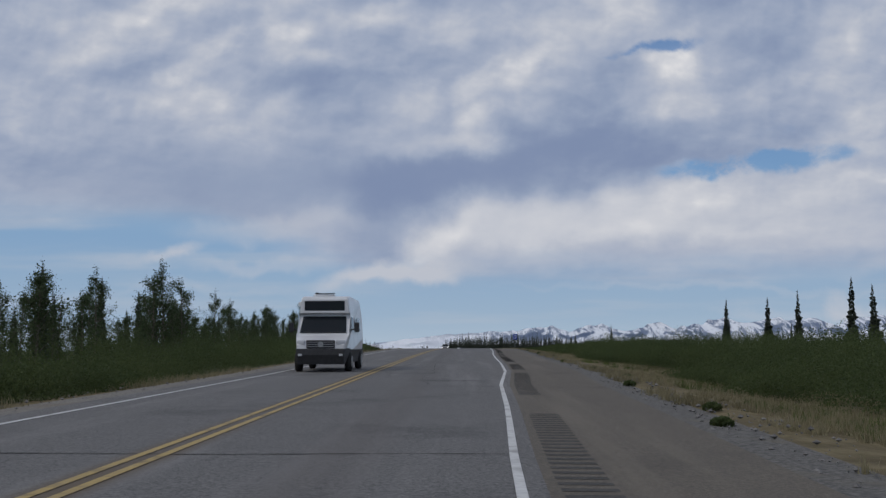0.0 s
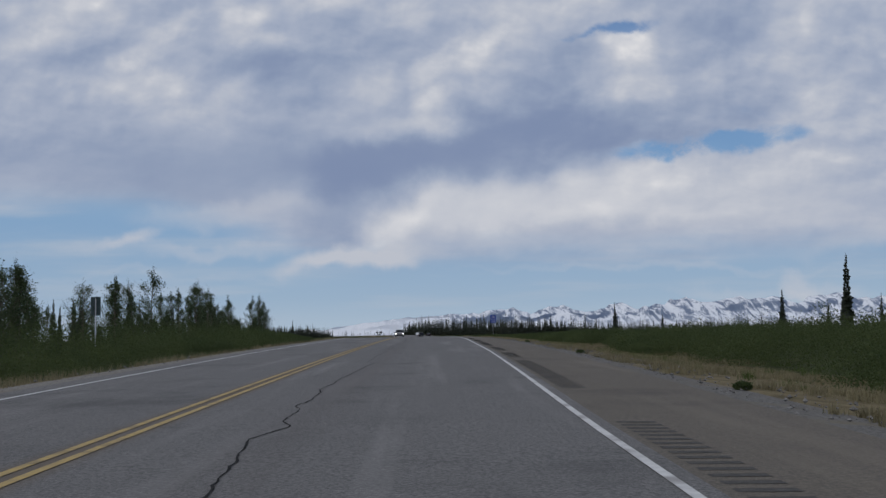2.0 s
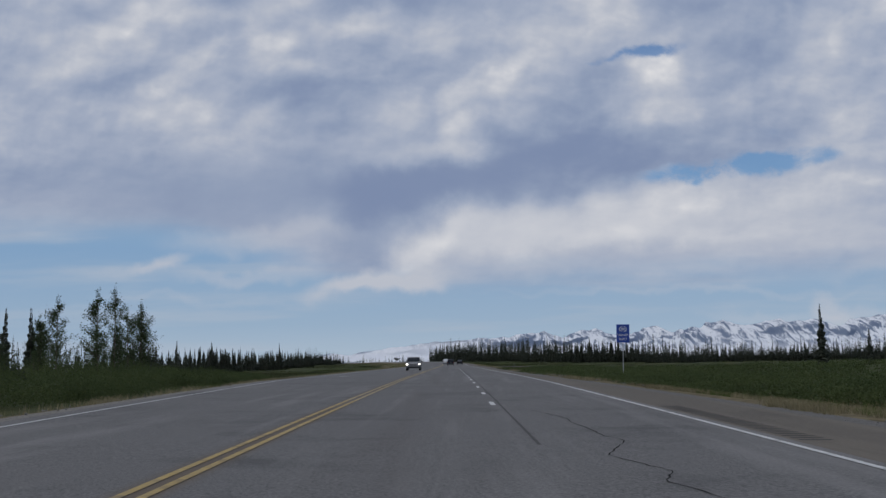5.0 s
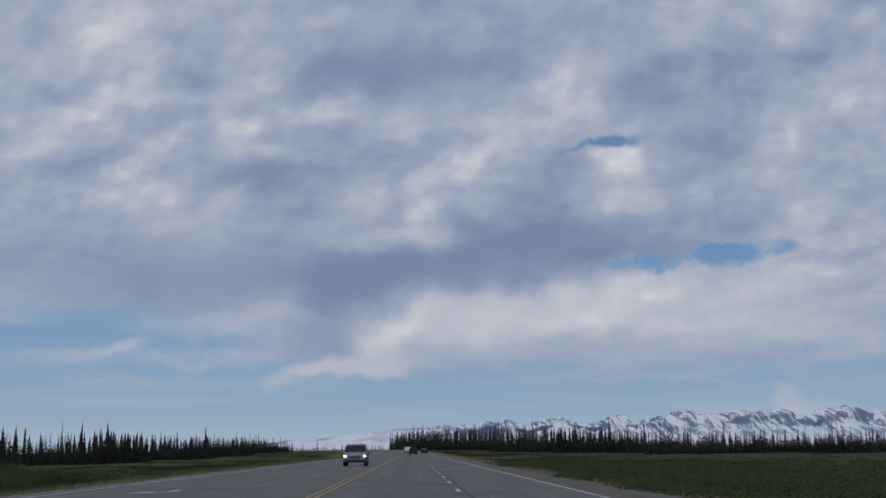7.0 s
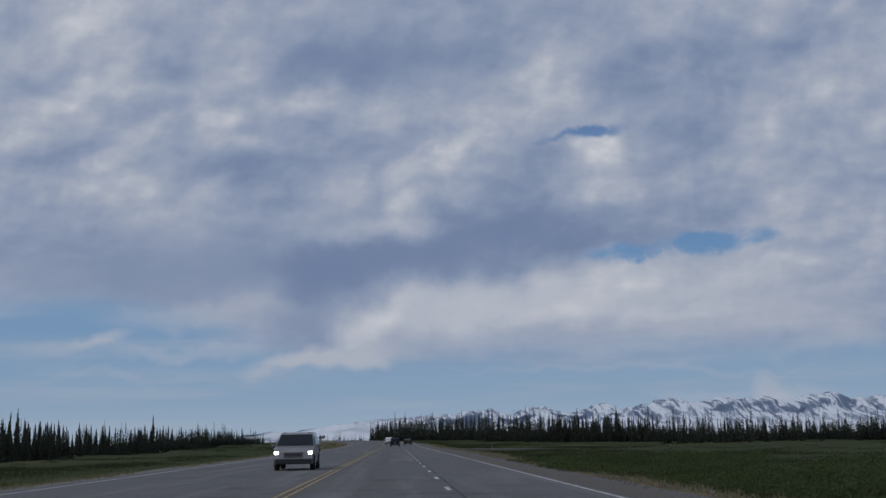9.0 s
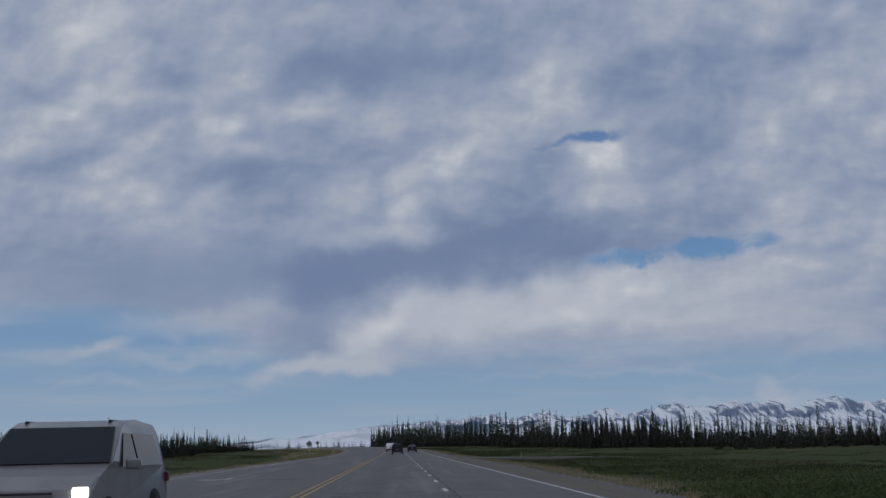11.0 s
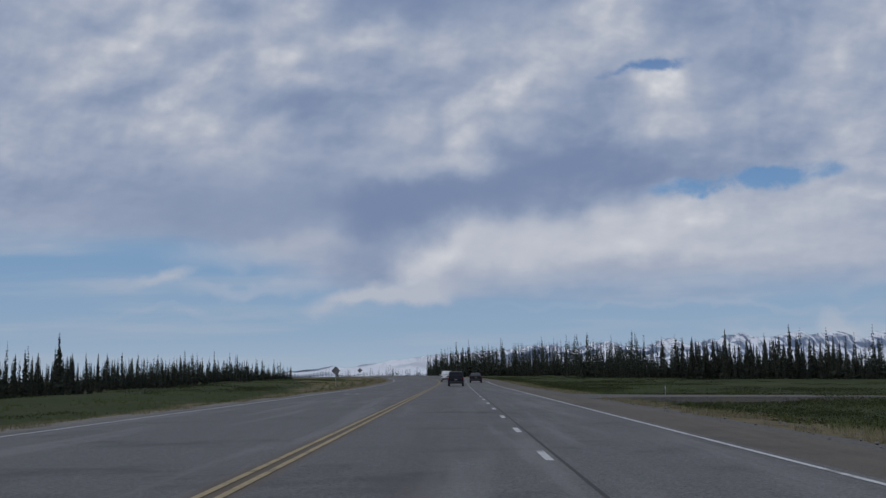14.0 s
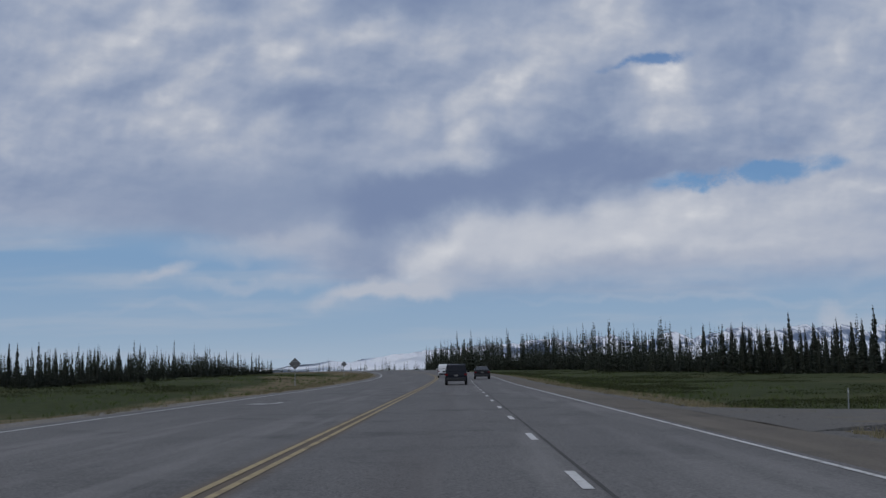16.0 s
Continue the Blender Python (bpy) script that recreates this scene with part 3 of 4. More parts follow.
pts, lat = strip(shoulder_left, lambda s: right_edge(s) + 0.22, 0.0, 0.0, 90)
road = new("road", flat_shaded(grid_mesh("road", pts, ASPHALT, [("lateral", lat)])))
tagged(road, "worn grey asphalt highway with cracks and faded lines", "road", kind="structure")
pts, lat = strip(lambda s: right_edge(s) + 0.22, shoulder_right, -0.003, -0.03, 8)
shoulder = new("pavement_shoulder", flat_shaded(grid_mesh("pavement_shoulder", pts, SHOULDER, [("lateral", lat)])))
tagged(shoulder, "brownish grey paved shoulder beside the highway", "road shoulder", kind="structure")
for nm, a, b, l0, l1 in (("gravel_right", shoulder_right, lambda s: shoulder_right(s) + 0.95, -0.035, -0.10),
                         ("gravel_left", lambda s: shoulder_left(s) - np.interp(s, [0, 280, 340], [1.35, 1.35, 2.1]), shoulder_left, -0.10, -0.015)):
    pts, lat = strip(a, b, l0, l1, 5)
    tagged(new("ground_" + nm, flat_shaded(grid_mesh(nm, pts, SANDY if nm == "gravel_left" else GRAVEL))), "loose grey gravel along the asphalt edge", "gravel", kind="structure")


def ribbon(name, s, x, width, lift, mat, parent, label=""):
    """A flat painted or sealed line that follows the road."""
    s, x = np.asarray(s, float), np.asarray(x, float)
    w = np.broadcast_to(np.asarray(width, float), s.shape)
    g = np.stack([on_road(s, x - w / 2, lift), on_road(s, x + w / 2, lift)], 1)
    ob = new(name, grid_mesh(name, g, mat))
    ob.parent = parent
    if label:
        tagged(ob, label=label)
    return ob


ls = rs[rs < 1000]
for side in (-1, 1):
    # beyond 213 along the road the yellow is less saturated
    for stretch, paint in ((ls[ls <= 213], YELLOW), (ls[ls >= 213], YELLOW_PALE)):
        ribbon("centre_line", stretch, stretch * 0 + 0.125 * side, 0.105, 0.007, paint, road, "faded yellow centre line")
ribbon("edge_line", ls, right_edge(ls), 0.095, 0.007, WHITE, road, "white edge line")
ribbon("edge_line", ls, left_edge(ls), 0.11, 0.007, WHITE, road, "white edge line")
sd = np.arange(195, 1000, 3.0)
ribbon("lane_joint", sd, sd * 0 + 4.17, 0.055, 0.004, PATCH, road, "dark sealed lane joint")
for k in range(-25, 50):
    s0 = 416.4 + 8.3 * k
    if s0 > 203:
        ribbon("lane_dash", np.linspace(s0 - 1.05, s0 + 1.05, 3), [4.0] * 3, 0.125, 0.008, WHITE, road)

# gravel approach that leaves the highway on the right, on a low bank
ax = np.linspace(-0.1, 34.0, 30)
aw = 6.5 + 9.0 * np.exp(-np.clip(ax, 0, None) / 3.0)
ay = 433.0 + ax * 0.25
rows_a = []
for f, dz in ((-0.53, -0.5), (-0.5, 0), (-0.3, 0.02), (-0.1, 0), (0.1, 0.01), (0.3, 0), (0.5, 0), (0.53, -0.5)):
    yy = ay + aw * f
    rows_a.append(np.stack([shoulder_right(yy) + ax, yy, profile(yy) - 0.028 - 0.02 * ax + dz], -1))
tagged(new("ground_approach", flat_shaded(grid_mesh("ground_approach", np.array(rows_a), GRAVEL))), "grey gravel side approach joining the highway", "gravel road", kind="structure")

# dark colour stands in for the shade inside the rumble grooves
GROOVE_SHADE = material("groove_shade_asphalt", (0.034, 0.031, 0.028), (0.070, 0.064, 0.056), 14, 0.9, 0.4)

# cracks: one long wandering crack, shorter ones and joints across the lanes


def wander(s0, s1, x, amp, step, seed):
    r = np.random.default_rng(seed)
    s = np.arange(s0, s1, step)
    knots = np.cumsum(r.uniform(0.5, 2.4, int((s1 - s0) * 1.2))) + s0
    bends = np.interp(s, knots, r.normal(0, amp, len(knots)))
    drift = np.interp(s, np.linspace(s0, s1, 7), r.normal(0, amp * 0.9, 7))
    return s, x + bends + drift + r.normal(0, 0.012, len(s))


for s0, s1, x, amp, w in ((66, 126, 1.7, 0.11, 0.046), (124, 182, 1.85, 0.17, 0.052), (30, 60, 2.1, 0.1, 0.026), (36, 58, 0.9, 0.08, 0.02), (178, 205, 5.1, 0.2, 0.035), (404, 414, 5.3, 0.08, 0.012)):
    s, x = wander(s0, s1, x, amp, 0.2, int(s0))
    ribbon("crack", s, x, 0.22 * w + 0.55 * w * np.random.default_rng(int(s0)).random(len(s)), 0.005, TAR, road, "black wandering crack")


def cross_crack(s0, x0, x1, seed, width=0.035):
    r = np.random.default_rng(seed)
    x = np.arange(x0, x1, 0.25)
    s = s0 + np.cumsum(r.normal(0, 0.02, len(x)))
    w = width * (0.5 + r.random(len(x)))
    g = np.stack([on_road(s + w / 2, x, 0.005), on_road(s - w / 2, x, 0.005)], 0)
    ob = new("crack", grid_mesh("crack", g[::-1], TAR))
    ob.parent = road


for i, (s0, x0, x1) in enumerate(((12.4, -3.4, 3.9), (57, -3.2, 4.6), (79, -3.4, 1.0), (33, 2.0, 3.9), (232, -6.5, 1.0), (300, -7, 6), (362.6, -2.2, 3.9), (377, -5, 4), (402, -6.5, -1.0), (427, 0.6, 3.4), (452, -7, 6), (346, -7.5, -1.5), (412, 4.3, 7.0))):
    cross_crack(s0, x0, x1, i)


def rumble(s0, s1):
    """A run of rolled-in rumble grooves, each a shallow dished bar across the shoulder, coloured dark for the shade
    inside.
    """
    verts, faces = [], []
    for s in np.arange(s0, s1, 0.40):
        x = float(right_edge(s))
        fall = 0.027 / (float(shoulder_right(s)) - x - 0.22)
        for u, dip in ((0.0, 0.0035), (0.05, 0.0012), (0.13, 0.0012), (0.18, 0.0035)):
            for e in (0.34, 0.82):
                verts.append(tuple(on_road(s + u, x + e, dip - 0.003 - fall * (e - 0.22))))
        k = len(verts) - 8
        faces += [(k + a, k + a + 1, k + a + 3, k + a + 2) for a in (0, 2, 4)]
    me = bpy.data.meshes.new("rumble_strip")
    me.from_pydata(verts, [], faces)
    me.materials.append(GROOVE_SHADE)
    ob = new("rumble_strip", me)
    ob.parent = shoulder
    tagged(ob, label="grooved rumble strip with its shade painted dark")


for run in ((-9, 3), (9, 19), (25, 40), (44, 53), (58, 74), (78, 85), (92, 108), (111, 118), (122, 129), (135, 148), (152, 163), (172, 186), (195, 206)):
    rumble(*run)


def turn_arrow(s0, x):
    """White turn arrow painted in the left lane: a bent shaft and a barbed head."""
    bm = fresh()
    shaft = [(-0.09, -1.1), (0.09, -1.1), (0.09, 0.25), (-0.35, 0.75), (-0.5, 0.62), (-0.09, 0.18)]
    head = [(-0.15, 1.1), (-0.62, 0.22), (-1.0, 0.98)]
    for poly in (shaft, head):
        bm.faces.new([bm.verts.new(tuple(on_road(s0 - b * 1.2, x + a * 1.15, 0.008))) for a, b in poly])
    bmesh.ops.recalc_face_normals(bm, faces=bm.faces)
    part("turn_arrow", bm, WHITE, road, "faded white turn arrow")


for s0 in (269, 360, 451):
    turn_arrow(s0, -4.9)


def mountains():
    west = ((-0.62, 6), (-0.25, 5), (-0.15, 6), (-0.118, 14), (-0.098, 19), (-0.081, 17), (-0.062, 26), (-0.045, 28), (-0.027, 33), (-0.010, 36), (0.014, 39))
    middle = ((0.044, 44), (0.064, 49), (0.081, 54), (0.096, 43), (0.111, 53), (0.127, 59), (0.138, 46), (0.153, 44), (0.168, 55), (0.181, 61), (0.193, 49), (0.213, 58))
    east = ((0.238, 71), (0.256, 63), (0.268, 60), (0.289, 69), (0.327, 69), (0.340, 51), (0.359, 67), (0.377, 74), (0.390, 72), (0.405, 63), (0.425, 67), (0.5, 76), (0.6, 60), (0.8, 45))
    crest = west + middle + east
    u = np.linspace(-0.62, 0.8, 620)
    h = np.interp(u, *zip(*crest)) / 2011 * 4100 * 1.12
    rows = 30
    out = np.zeros((rows, len(u), 3))
    for j in range(rows):
        f = j / (rows - 1)                 # 0 at the foot, 1 at the crest
        for i, a in enumerate(u):
            y = 3950 + 420 * f * min(1.0, max(0.10, h[i] / 150))
            ridge = 1 - abs(noise.noise(Vector((a * 34, f * 2.2, 0.3)))) * 2
            fine = noise.fractal(Vector((a * 110, f * 7, 4.0)), 1.0, 2.0, 4)
            z = h[i] * (f ** 1.15) * (0.82 + 0.18 * ridge * (1.2 - f)) + (ridge - 0.4) * 16 * f * (1 - f) * 2 + (fine * 4.0 + 5.0 - 16.0 * abs(noise.noise(Vector((a * 75, 2.0, 0.7))))) * f * (0.3 + h[i] / 160)
            out[j, i] = (a * 4100 + 20 * noise.noise(Vector((a * 60, f * 5, 9))), y + 60 * noise.noise(Vector((a * 22, f * 3, 1))), 2.0 + z)
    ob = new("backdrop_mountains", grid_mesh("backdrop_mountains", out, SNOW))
    tagged(ob, "snow-streaked mountain range on the horizon, rock tinted blue-grey for haze", "mountains", kind="structure")


mountains()

# ---------------------------------------------------------------- plants


def leaf_kites(centres, size, r, up=0.0):
    n = len(centres)
    u = r.normal(0, 1, (n, 3))
    u[:, 2] += up
    u /= np.linalg.norm(u, axis=1)[:, None]
    v = np.cross(u, r.normal(0, 1, (n, 3)))
    v /= np.linalg.norm(v, axis=1)[:, None]
    L = (size * (0.6 + 0.8 * r.random(n)))[:, None] if np.ndim(size) == 0 else (size * (0.6 + 0.8 * r.random(n)))[:, None]
    return np.stack([centres - u * L * 0.5, centres + v * L * 0.3, centres + u * L * 0.5, centres - v * L * 0.3], 1)


def spruce_kites(height, width, whorls, per, r):
    """Narrow black spruce: whorls of drooping sprays, thin at the tip, often with a club-shaped top."""
    zs = np.repeat(np.linspace(0.05, 0.985, whorls) + r.normal(0, 0.006, whorls), per)
    tier = np.repeat(0.75 + 0.45 * r.random(whorls), per)
    n = len(zs)
    lump = 0.72 + 0.5 * np.interp(zs, np.linspace(0, 1, 14), r.random(14))
    rad = (width * (1 - zs) ** 0.85 * lump + 0.10 * (1 - zs) + 0.05) * (0.55 + 0.6 * r.random(n)) * tier
    rad *= np.where(zs < 0.16, 0.75, 1)
    a = r.random(n) * 2 * math.pi
    out = np.stack([np.cos(a), np.sin(a), 0 * a], -1)
    side = np.stack([-np.sin(a), np.cos(a), 0 * a], -1)
    z = zs * height
    droop = rad * (0.25 + 0.45 * r.random(n)) * (1.25 - zs)
    root = out * 0.03 + np.stack([0 * z, 0 * z, z], -1)
    tip = out * rad[:, None] + np.stack([0 * z, 0 * z, z - droop], -1)
    mid = (root * 0.45 + tip * 0.55)
    wid = (0.09 + 0.31 * rad)[:, None]
    up = np.array([0, 0, 1.0])
    flat = np.stack([root, mid + side * wid - up * 0.06, tip, mid - side * wid - up * 0.06], 1)
    hang = np.stack([root + up * 0.05, mid + up * 0.06, tip, mid - up * (0.20 + 0.42 * rad)[:, None]], 1)
    return np.concatenate([flat, hang])


def spruce(name, height, width, seed, m=None):
    r = np.random.default_rng(seed)
    t = thing(name, "slender dark green black spruce with drooping branches", "tree", m, "spruces at the forest edge")
    bm = fresh()
    rod(bm, (0, 0, -0.4), (0, 0, height * 0.55), 0.085, 0.045, 6)
    rod(bm, (0, 0, height * 0.55), (0.03, 0, height * 1.01), 0.045, 0.008, 5)
    part("trunk", bm, BARK, t)
    crown = new("crown", kite_mesh("crown", spruce_kites(height, width, int(height * 5.5), 6, r), SPRUCE))
    crown.parent = t
    return t


def poplar(name, height, spread, seed, m=None):
    """Young balsam poplar: a straight stem, rising limbs and loose leaf clumps."""
    r = np.random.default_rng(seed)
    t = thing(name, "slim young poplar with loose light green leaves", "tree", m, "poplars beside the road")
    bm = fresh()
    rod(bm, (0, 0, -0.3), (0.05, 0.02, height * 0.5), 0.07, 0.045, 6)
    rod(bm, (0.05, 0.02, height * 0.5), (0, 0, height * 0.97), 0.045, 0.01, 5)
    centres = []
    for k in range(34):
        f = 0.10 + 0.86 * k / 34 + r.normal(0, 0.01)
        a = r.random() * 6.28
        reach = spread * (0.12 + 1.05 * (1 - f) ** 0.75 * min(1, f * 3.2)) * (0.5 + 0.75 * r.random())
        root = np.array([0.03, 0, f * height])
        tip = root + np.array([math.cos(a) * reach, math.sin(a) * reach, reach * (0.9 + 0.7 * r.random())])
        tip[2] = min(tip[2], height * 1.02)
        rod(bm, root, tip, 0.022, 0.006, 4)
        n = int(84 + 60 * r.random())
        along = 0.25 + 0.8 * r.random(n)
        centres.append(root + (tip - root) * along[:, None] + r.normal(0, 0.10 + 0.05 * reach, (n, 3)))
    part("trunk", bm, BARK, t, "grey stem with rising limbs")
    top = np.array([0, 0, height]) + r.normal(0, 1, (90, 3)) * np.array([0.07, 0.07, 0.3])
    centres = np.concatenate(centres + [top])
    crown = new("crown", kite_mesh("crown", leaf_kites(centres, 0.092, r), POPLAR))
    crown.parent = t
    return t


def stand(x, y, sink=0.0):
    return float(ground_height(x, y)) - sink


def forest_edge(y):
    return np.interp(y, [484, 514, 552, 612, 694, 752, 842, 950], [112, 78, 52, 37, 22, 3, -8, -20])


prng = np.random.default_rng(11)
spruce_spots = []
for _ in range(5200):     # east wood: thick at its edge, thinner behind
    y = prng.uniform(478, 880)
    x = forest_edge(y) + prng.exponential(11)
    if from_road(x, y)[0] > 5 and x < 190:
        spruce_spots.append((x, y, (3.4 + 4.6 * prng.random() ** 0.8) * (1.22 if prng.random() < 0.12 else 1) * float(np.interp(y, [500, 540, 620, 720], [0.82, 0.9, 1.1, 1.3]))))
    if len(spruce_spots) > 1000:
        break
west = 0
for _ in range(6200):     # west wood
    y = prng.uniform(338, 716)
    x = -50 - prng.exponential(12) + 4 * math.sin(y * 0.09)
    if x > -130:
        spruce_spots.append((x, y, prng.uniform(3.2, 6.0) * (1.35 if prng.random() < 0.10 else 1)))
        west += 1
    if west > 760:
        break
spruce_spots.sort(key=lambda p: min(math.hypot(p[0] - 3, p[1] - c) for c in (400, 450, 500, 550)))
singles = [(45.0, 182, 8.3), (47.2, 165, 7.8), (49.0, 156, 8.4), (51, 141, 9.4), (52.5, 137, 8.2), (42, 300, 7.0), (64, 262, 7.5), (80, 285, 6.0), (72, 240, 6.0), (90, 300, 6.5), (58, 330, 5.0),
           (-79, 517, 9.2), (-71, 512, 7.2), (-64, 516, 7.0), (-33, 312, 4.6), (-37, 322, 3.9), (-24, 96, 4.4), (-17.5, 44, 4.2), (-22, 70, 5.0), (-29, 150, 5.5), (-33, 218, 6.0)]
singles += [(-15.5 - 0.046 * y - prng.exponential(3.0), y, prng.uniform(2.8, 5.2) * (1 + y / 600)) for y in prng.uniform(30, 296, 34)]
forms = [spruce("spruce_tree", h, w, 40 + i, pose(0, 0, 0)) for i, (h, w) in enumerate(((6.6, 0.60), (7.4, 0.52), (5.8, 0.62), (8.2, 0.66), (6.2, 0.46), (7.0, 0.72), (8.4, 1.0)))]
spots = singles + spruce_spots[:280]
for i, (x, y, h) in enumerate(spots):
    f = forms[i % 6] if i >= len(singles) else forms[(6, 6, 5)[i % 3]]
    k = h / (6.6, 7.4, 5.8, 8.2, 6.2, 7.0, 8.4)[forms.index(f)]
    t = copy_thing(f, pose(x, y, stand(x, y, 0.05), prng.uniform(-1.5, 1.5), prng.uniform(-1.5, 1.5), prng.uniform(0, 360)))
    t.scale = (k * prng.uniform(0.85, 1.15),) * 2 + (k,)
    if x < 0:
        tagged(t, group="spruces on the west side")
for f in forms:
    for o in (*f.children_recursive, f):
        bpy.data.objects.remove(o)


def far_woods(name, spots, whorls, per, label):
    r = np.random.default_rng(77)
    base = [spruce_kites(1.0 * h, w, whorls, per, r) / np.array([1, 1, h]) for h, w in ((6, 0.55), (7, 0.6), (5, 0.5), (8, 0.65))]
    kites = []
    for i, (x, y, h) in enumerate(spots):
        b = base[i % 4]
        a = r.random() * 6.28
        c, s = math.cos(a), math.sin(a)
        k = (0.7 + 0.5 * r.random()) * max(1.0, h / 7)
        p = np.stack([(b[..., 0] * c - b[..., 1] * s) * k + x, (b[..., 0] * s + b[..., 1] * c) * k + y, b[..., 2] * h + stand(x, y, 0.1)], -1)
        kites.append(p)
    ob = new(name, kite_mesh(name, np.concatenate(kites), SPRUCE))
    return tagged(ob, label, "woods", kind="stuff")


under = []
for _ in range(2000):
    y = prng.uniform(478, 800)
    x = forest_edge(y) + prng.uniform(-2, 34)
    if from_road(x, y)[0] > 6:
        under.append((x, y, prng.uniform(1.4, 4.4)))
for _ in range(900):
    under.append((-49 - prng.uniform(-2, 14), prng.uniform(338, 716), prng.uniform(1.0, 3.2)))
for _ in range(1500):
    under.append((prng.uniform(60, 330), prng.uniform(492, 570), prng.uniform(2.0, 5.0)))
far_woods("spruce_wood", under + spruce_spots[280:], 19, 5, "dense dark black spruce wood behind the verge")
far = []
for _ in range(900):
    far.append((prng.uniform(112, 620), prng.uniform(470, 640), prng.uniform(4, 8)))
for _ in range(500):
    far.append((prng.uniform(-560, -120), prng.uniform(330, 760), prng.uniform(4, 7)))
for _ in range(900):
    far.append((prng.uniform(-700, 900), prng.uniform(1050, 1500), prng.uniform(3, 7)))
for _ in range(60):
    far.append((prng.uniform(-60, 10), prng.uniform(860, 1000), prng.uniform(3, 6.5)))
far = [p for p in far if from_road(p[0], p[1])[0] > 9]
far_woods("far_woods", far, 10, 4, "distant line of dark spruce woods")

pop_forms = [poplar("poplar_tree", h, w, 90 + i, pose(0, 0, 0)) for i, (h, w) in enumerate(((5.6, 1.25), (6.2, 1.1), (5.0, 1.4), (6.6, 1.3), (4.6, 1.15)))]
for i in range(250):
    y = 14 + 283 * (i + prng.random()) / 250
    x = -13.5 - y * 0.046 - prng.exponential(2.6)
    if noise.noise(Vector((y * 0.06, 3.0, 0.5))) < -0.32:
        continue
    t = copy_thing(pop_forms[i % 5], pose(x, y, stand(x, y, 0.1), prng.uniform(-2, 2), prng.uniform(-2, 2), prng.uniform(0, 360)))
    k = (0.45 + 0.62 * prng.random() ** 1.4) * float(np.interp(y, [0, 60, 200, 330], [0.85, 0.9, 1.15, 1.35])) * (1 + 0.25 * noise.noise(Vector((y * 0.11, 7.0, 0.5))))
    t.scale = (k * 1.15, k * 1.15, k * prng.uniform(0.9, 1.1))
for f in pop_forms:
    for o in (*f.children_recursive, f):
        bpy.data.objects.remove(o)


def scrub(name, spots, leaf, per, label, mat, seed):
    """Low willow growth: rounded heaps of small leaves on leaning stems, in one mass."""
    r = np.random.default_rng(seed)
    out = []
    for x, y, h, w in spots:
        n = int(per * (0.6 + 0.8 * r.random()))
        a, q = r.random(n) * 6.28, np.sqrt(r.random(n))
        f = r.random(n) ** 0.6
        top = h * (1 - 0.45 * q ** 2)
        c = np.stack([x + np.cos(a) * q * w, y + np.sin(a) * q * w, stand(x, y) + f * top], -1)
        out.append(leaf_kites(c, leaf, r, 0.5))
        m = 5                                     # upright shoots above the heap
        b = np.stack([x + r.normal(0, w * 0.4, m), y + r.normal(0, w * 0.4, m), np.full(m, stand(x, y) + h * 0.70)], -1)
        for j in range(10):
            out.append(leaf_kites(b + np.array([0, 0, 0.016 * j * h]) + r.normal(0, 0.035, (m, 3)), leaf * (0.75 - 0.04 * j), r, 1.0))
    ob = new(name, kite_mesh(name, np.concatenate(out), mat))
    return tagged(ob, label, "shrubs", kind="stuff")


def hedge_height(y):
    return np.interp(y, [0, 60, 110, 150, 200, 260], [2.3, 2.3, 2.2, 1.7, 1.2, 0.9])


near, mid, back = [], [], []
for _ in range(2200):
    y = prng.uniform(6, 345)
    d = 5.4 + float(np.interp(y, [90, 150, 215, 250], [0, 1.3, 1.0, -3.3])) + prng.exponential(5.0) + 0.9 * math.sin(y * 0.13) + 0.7 * math.sin(y * 0.37)
    x = float(shoulder_right(y)) + d
    k = min(1.0, 0.35 + 0.2 * max(0, d - float(np.interp(y, [215, 250], [5.0, 3.2]))))
    (near if y < 130 and d < 11 else mid).append((x, y, float(hedge_height(y)) * k * prng.uniform(0.72, 1.05) * (1.0 + 0.30 * noise.noise(Vector((x * 0.09, y * 0.075, 2.0)))), prng.uniform(0.7, 1.3)))
for y, d in ((9, 0.9), (17, 0.5), (21, 1.1), (31, 0.8), (38, 1.4), (47, 1.0), (60, 0.7), (76, 1.2), (92, 0.9), (118, 0.8), (151, 1.0)):
    near.append((float(shoulder_right(y)) + d, y, 0.15, 0.17))
for _ in range(1100):
    y = prng.uniform(20, 330)
    x = prng.uniform(22, 110)
    back.append((x, y, float(hedge_height(y)) * prng.uniform(0.7, 1.1), prng.uniform(1.2, 2.4)))
scrub("willow_scrub", near, 0.06, 680, "thick dark green willow scrub along the verge", WILLOW, 1)
scrub("willow_scrub", mid, 0.095, 240, "dark green willow scrub beyond the dry grass", WILLOW, 5)
scrub("willow_scrub", back, 0.17, 140, "willow scrub spreading away from the road", WILLOW, 2)
left, left_far = [], []
for _ in range(1600):
    y = prng.uniform(8, 310)
    d = 2.7 + prng.exponential(4.0) + 0.8 * math.sin(y * 0.15)
    x = float(shoulder_left(y)) - d - 0.02 * y
    k = float(np.interp(y, [240, 310], [1, 0.5]))
    (left if y < 150 else left_far).append((x, y, min(3.2, 0.2 + 0.32 * d) * prng.uniform(0.7, 1.15) * k, prng.uniform(0.7, 1.3)))
scrub("willow_scrub", left, 0.066, 400, "willow thicket under the roadside poplars", WILLOW, 3)
scrub("willow_scrub", left_far, 0.10, 200, "willow thicket under the roadside poplars", WILLOW, 6)
field = []
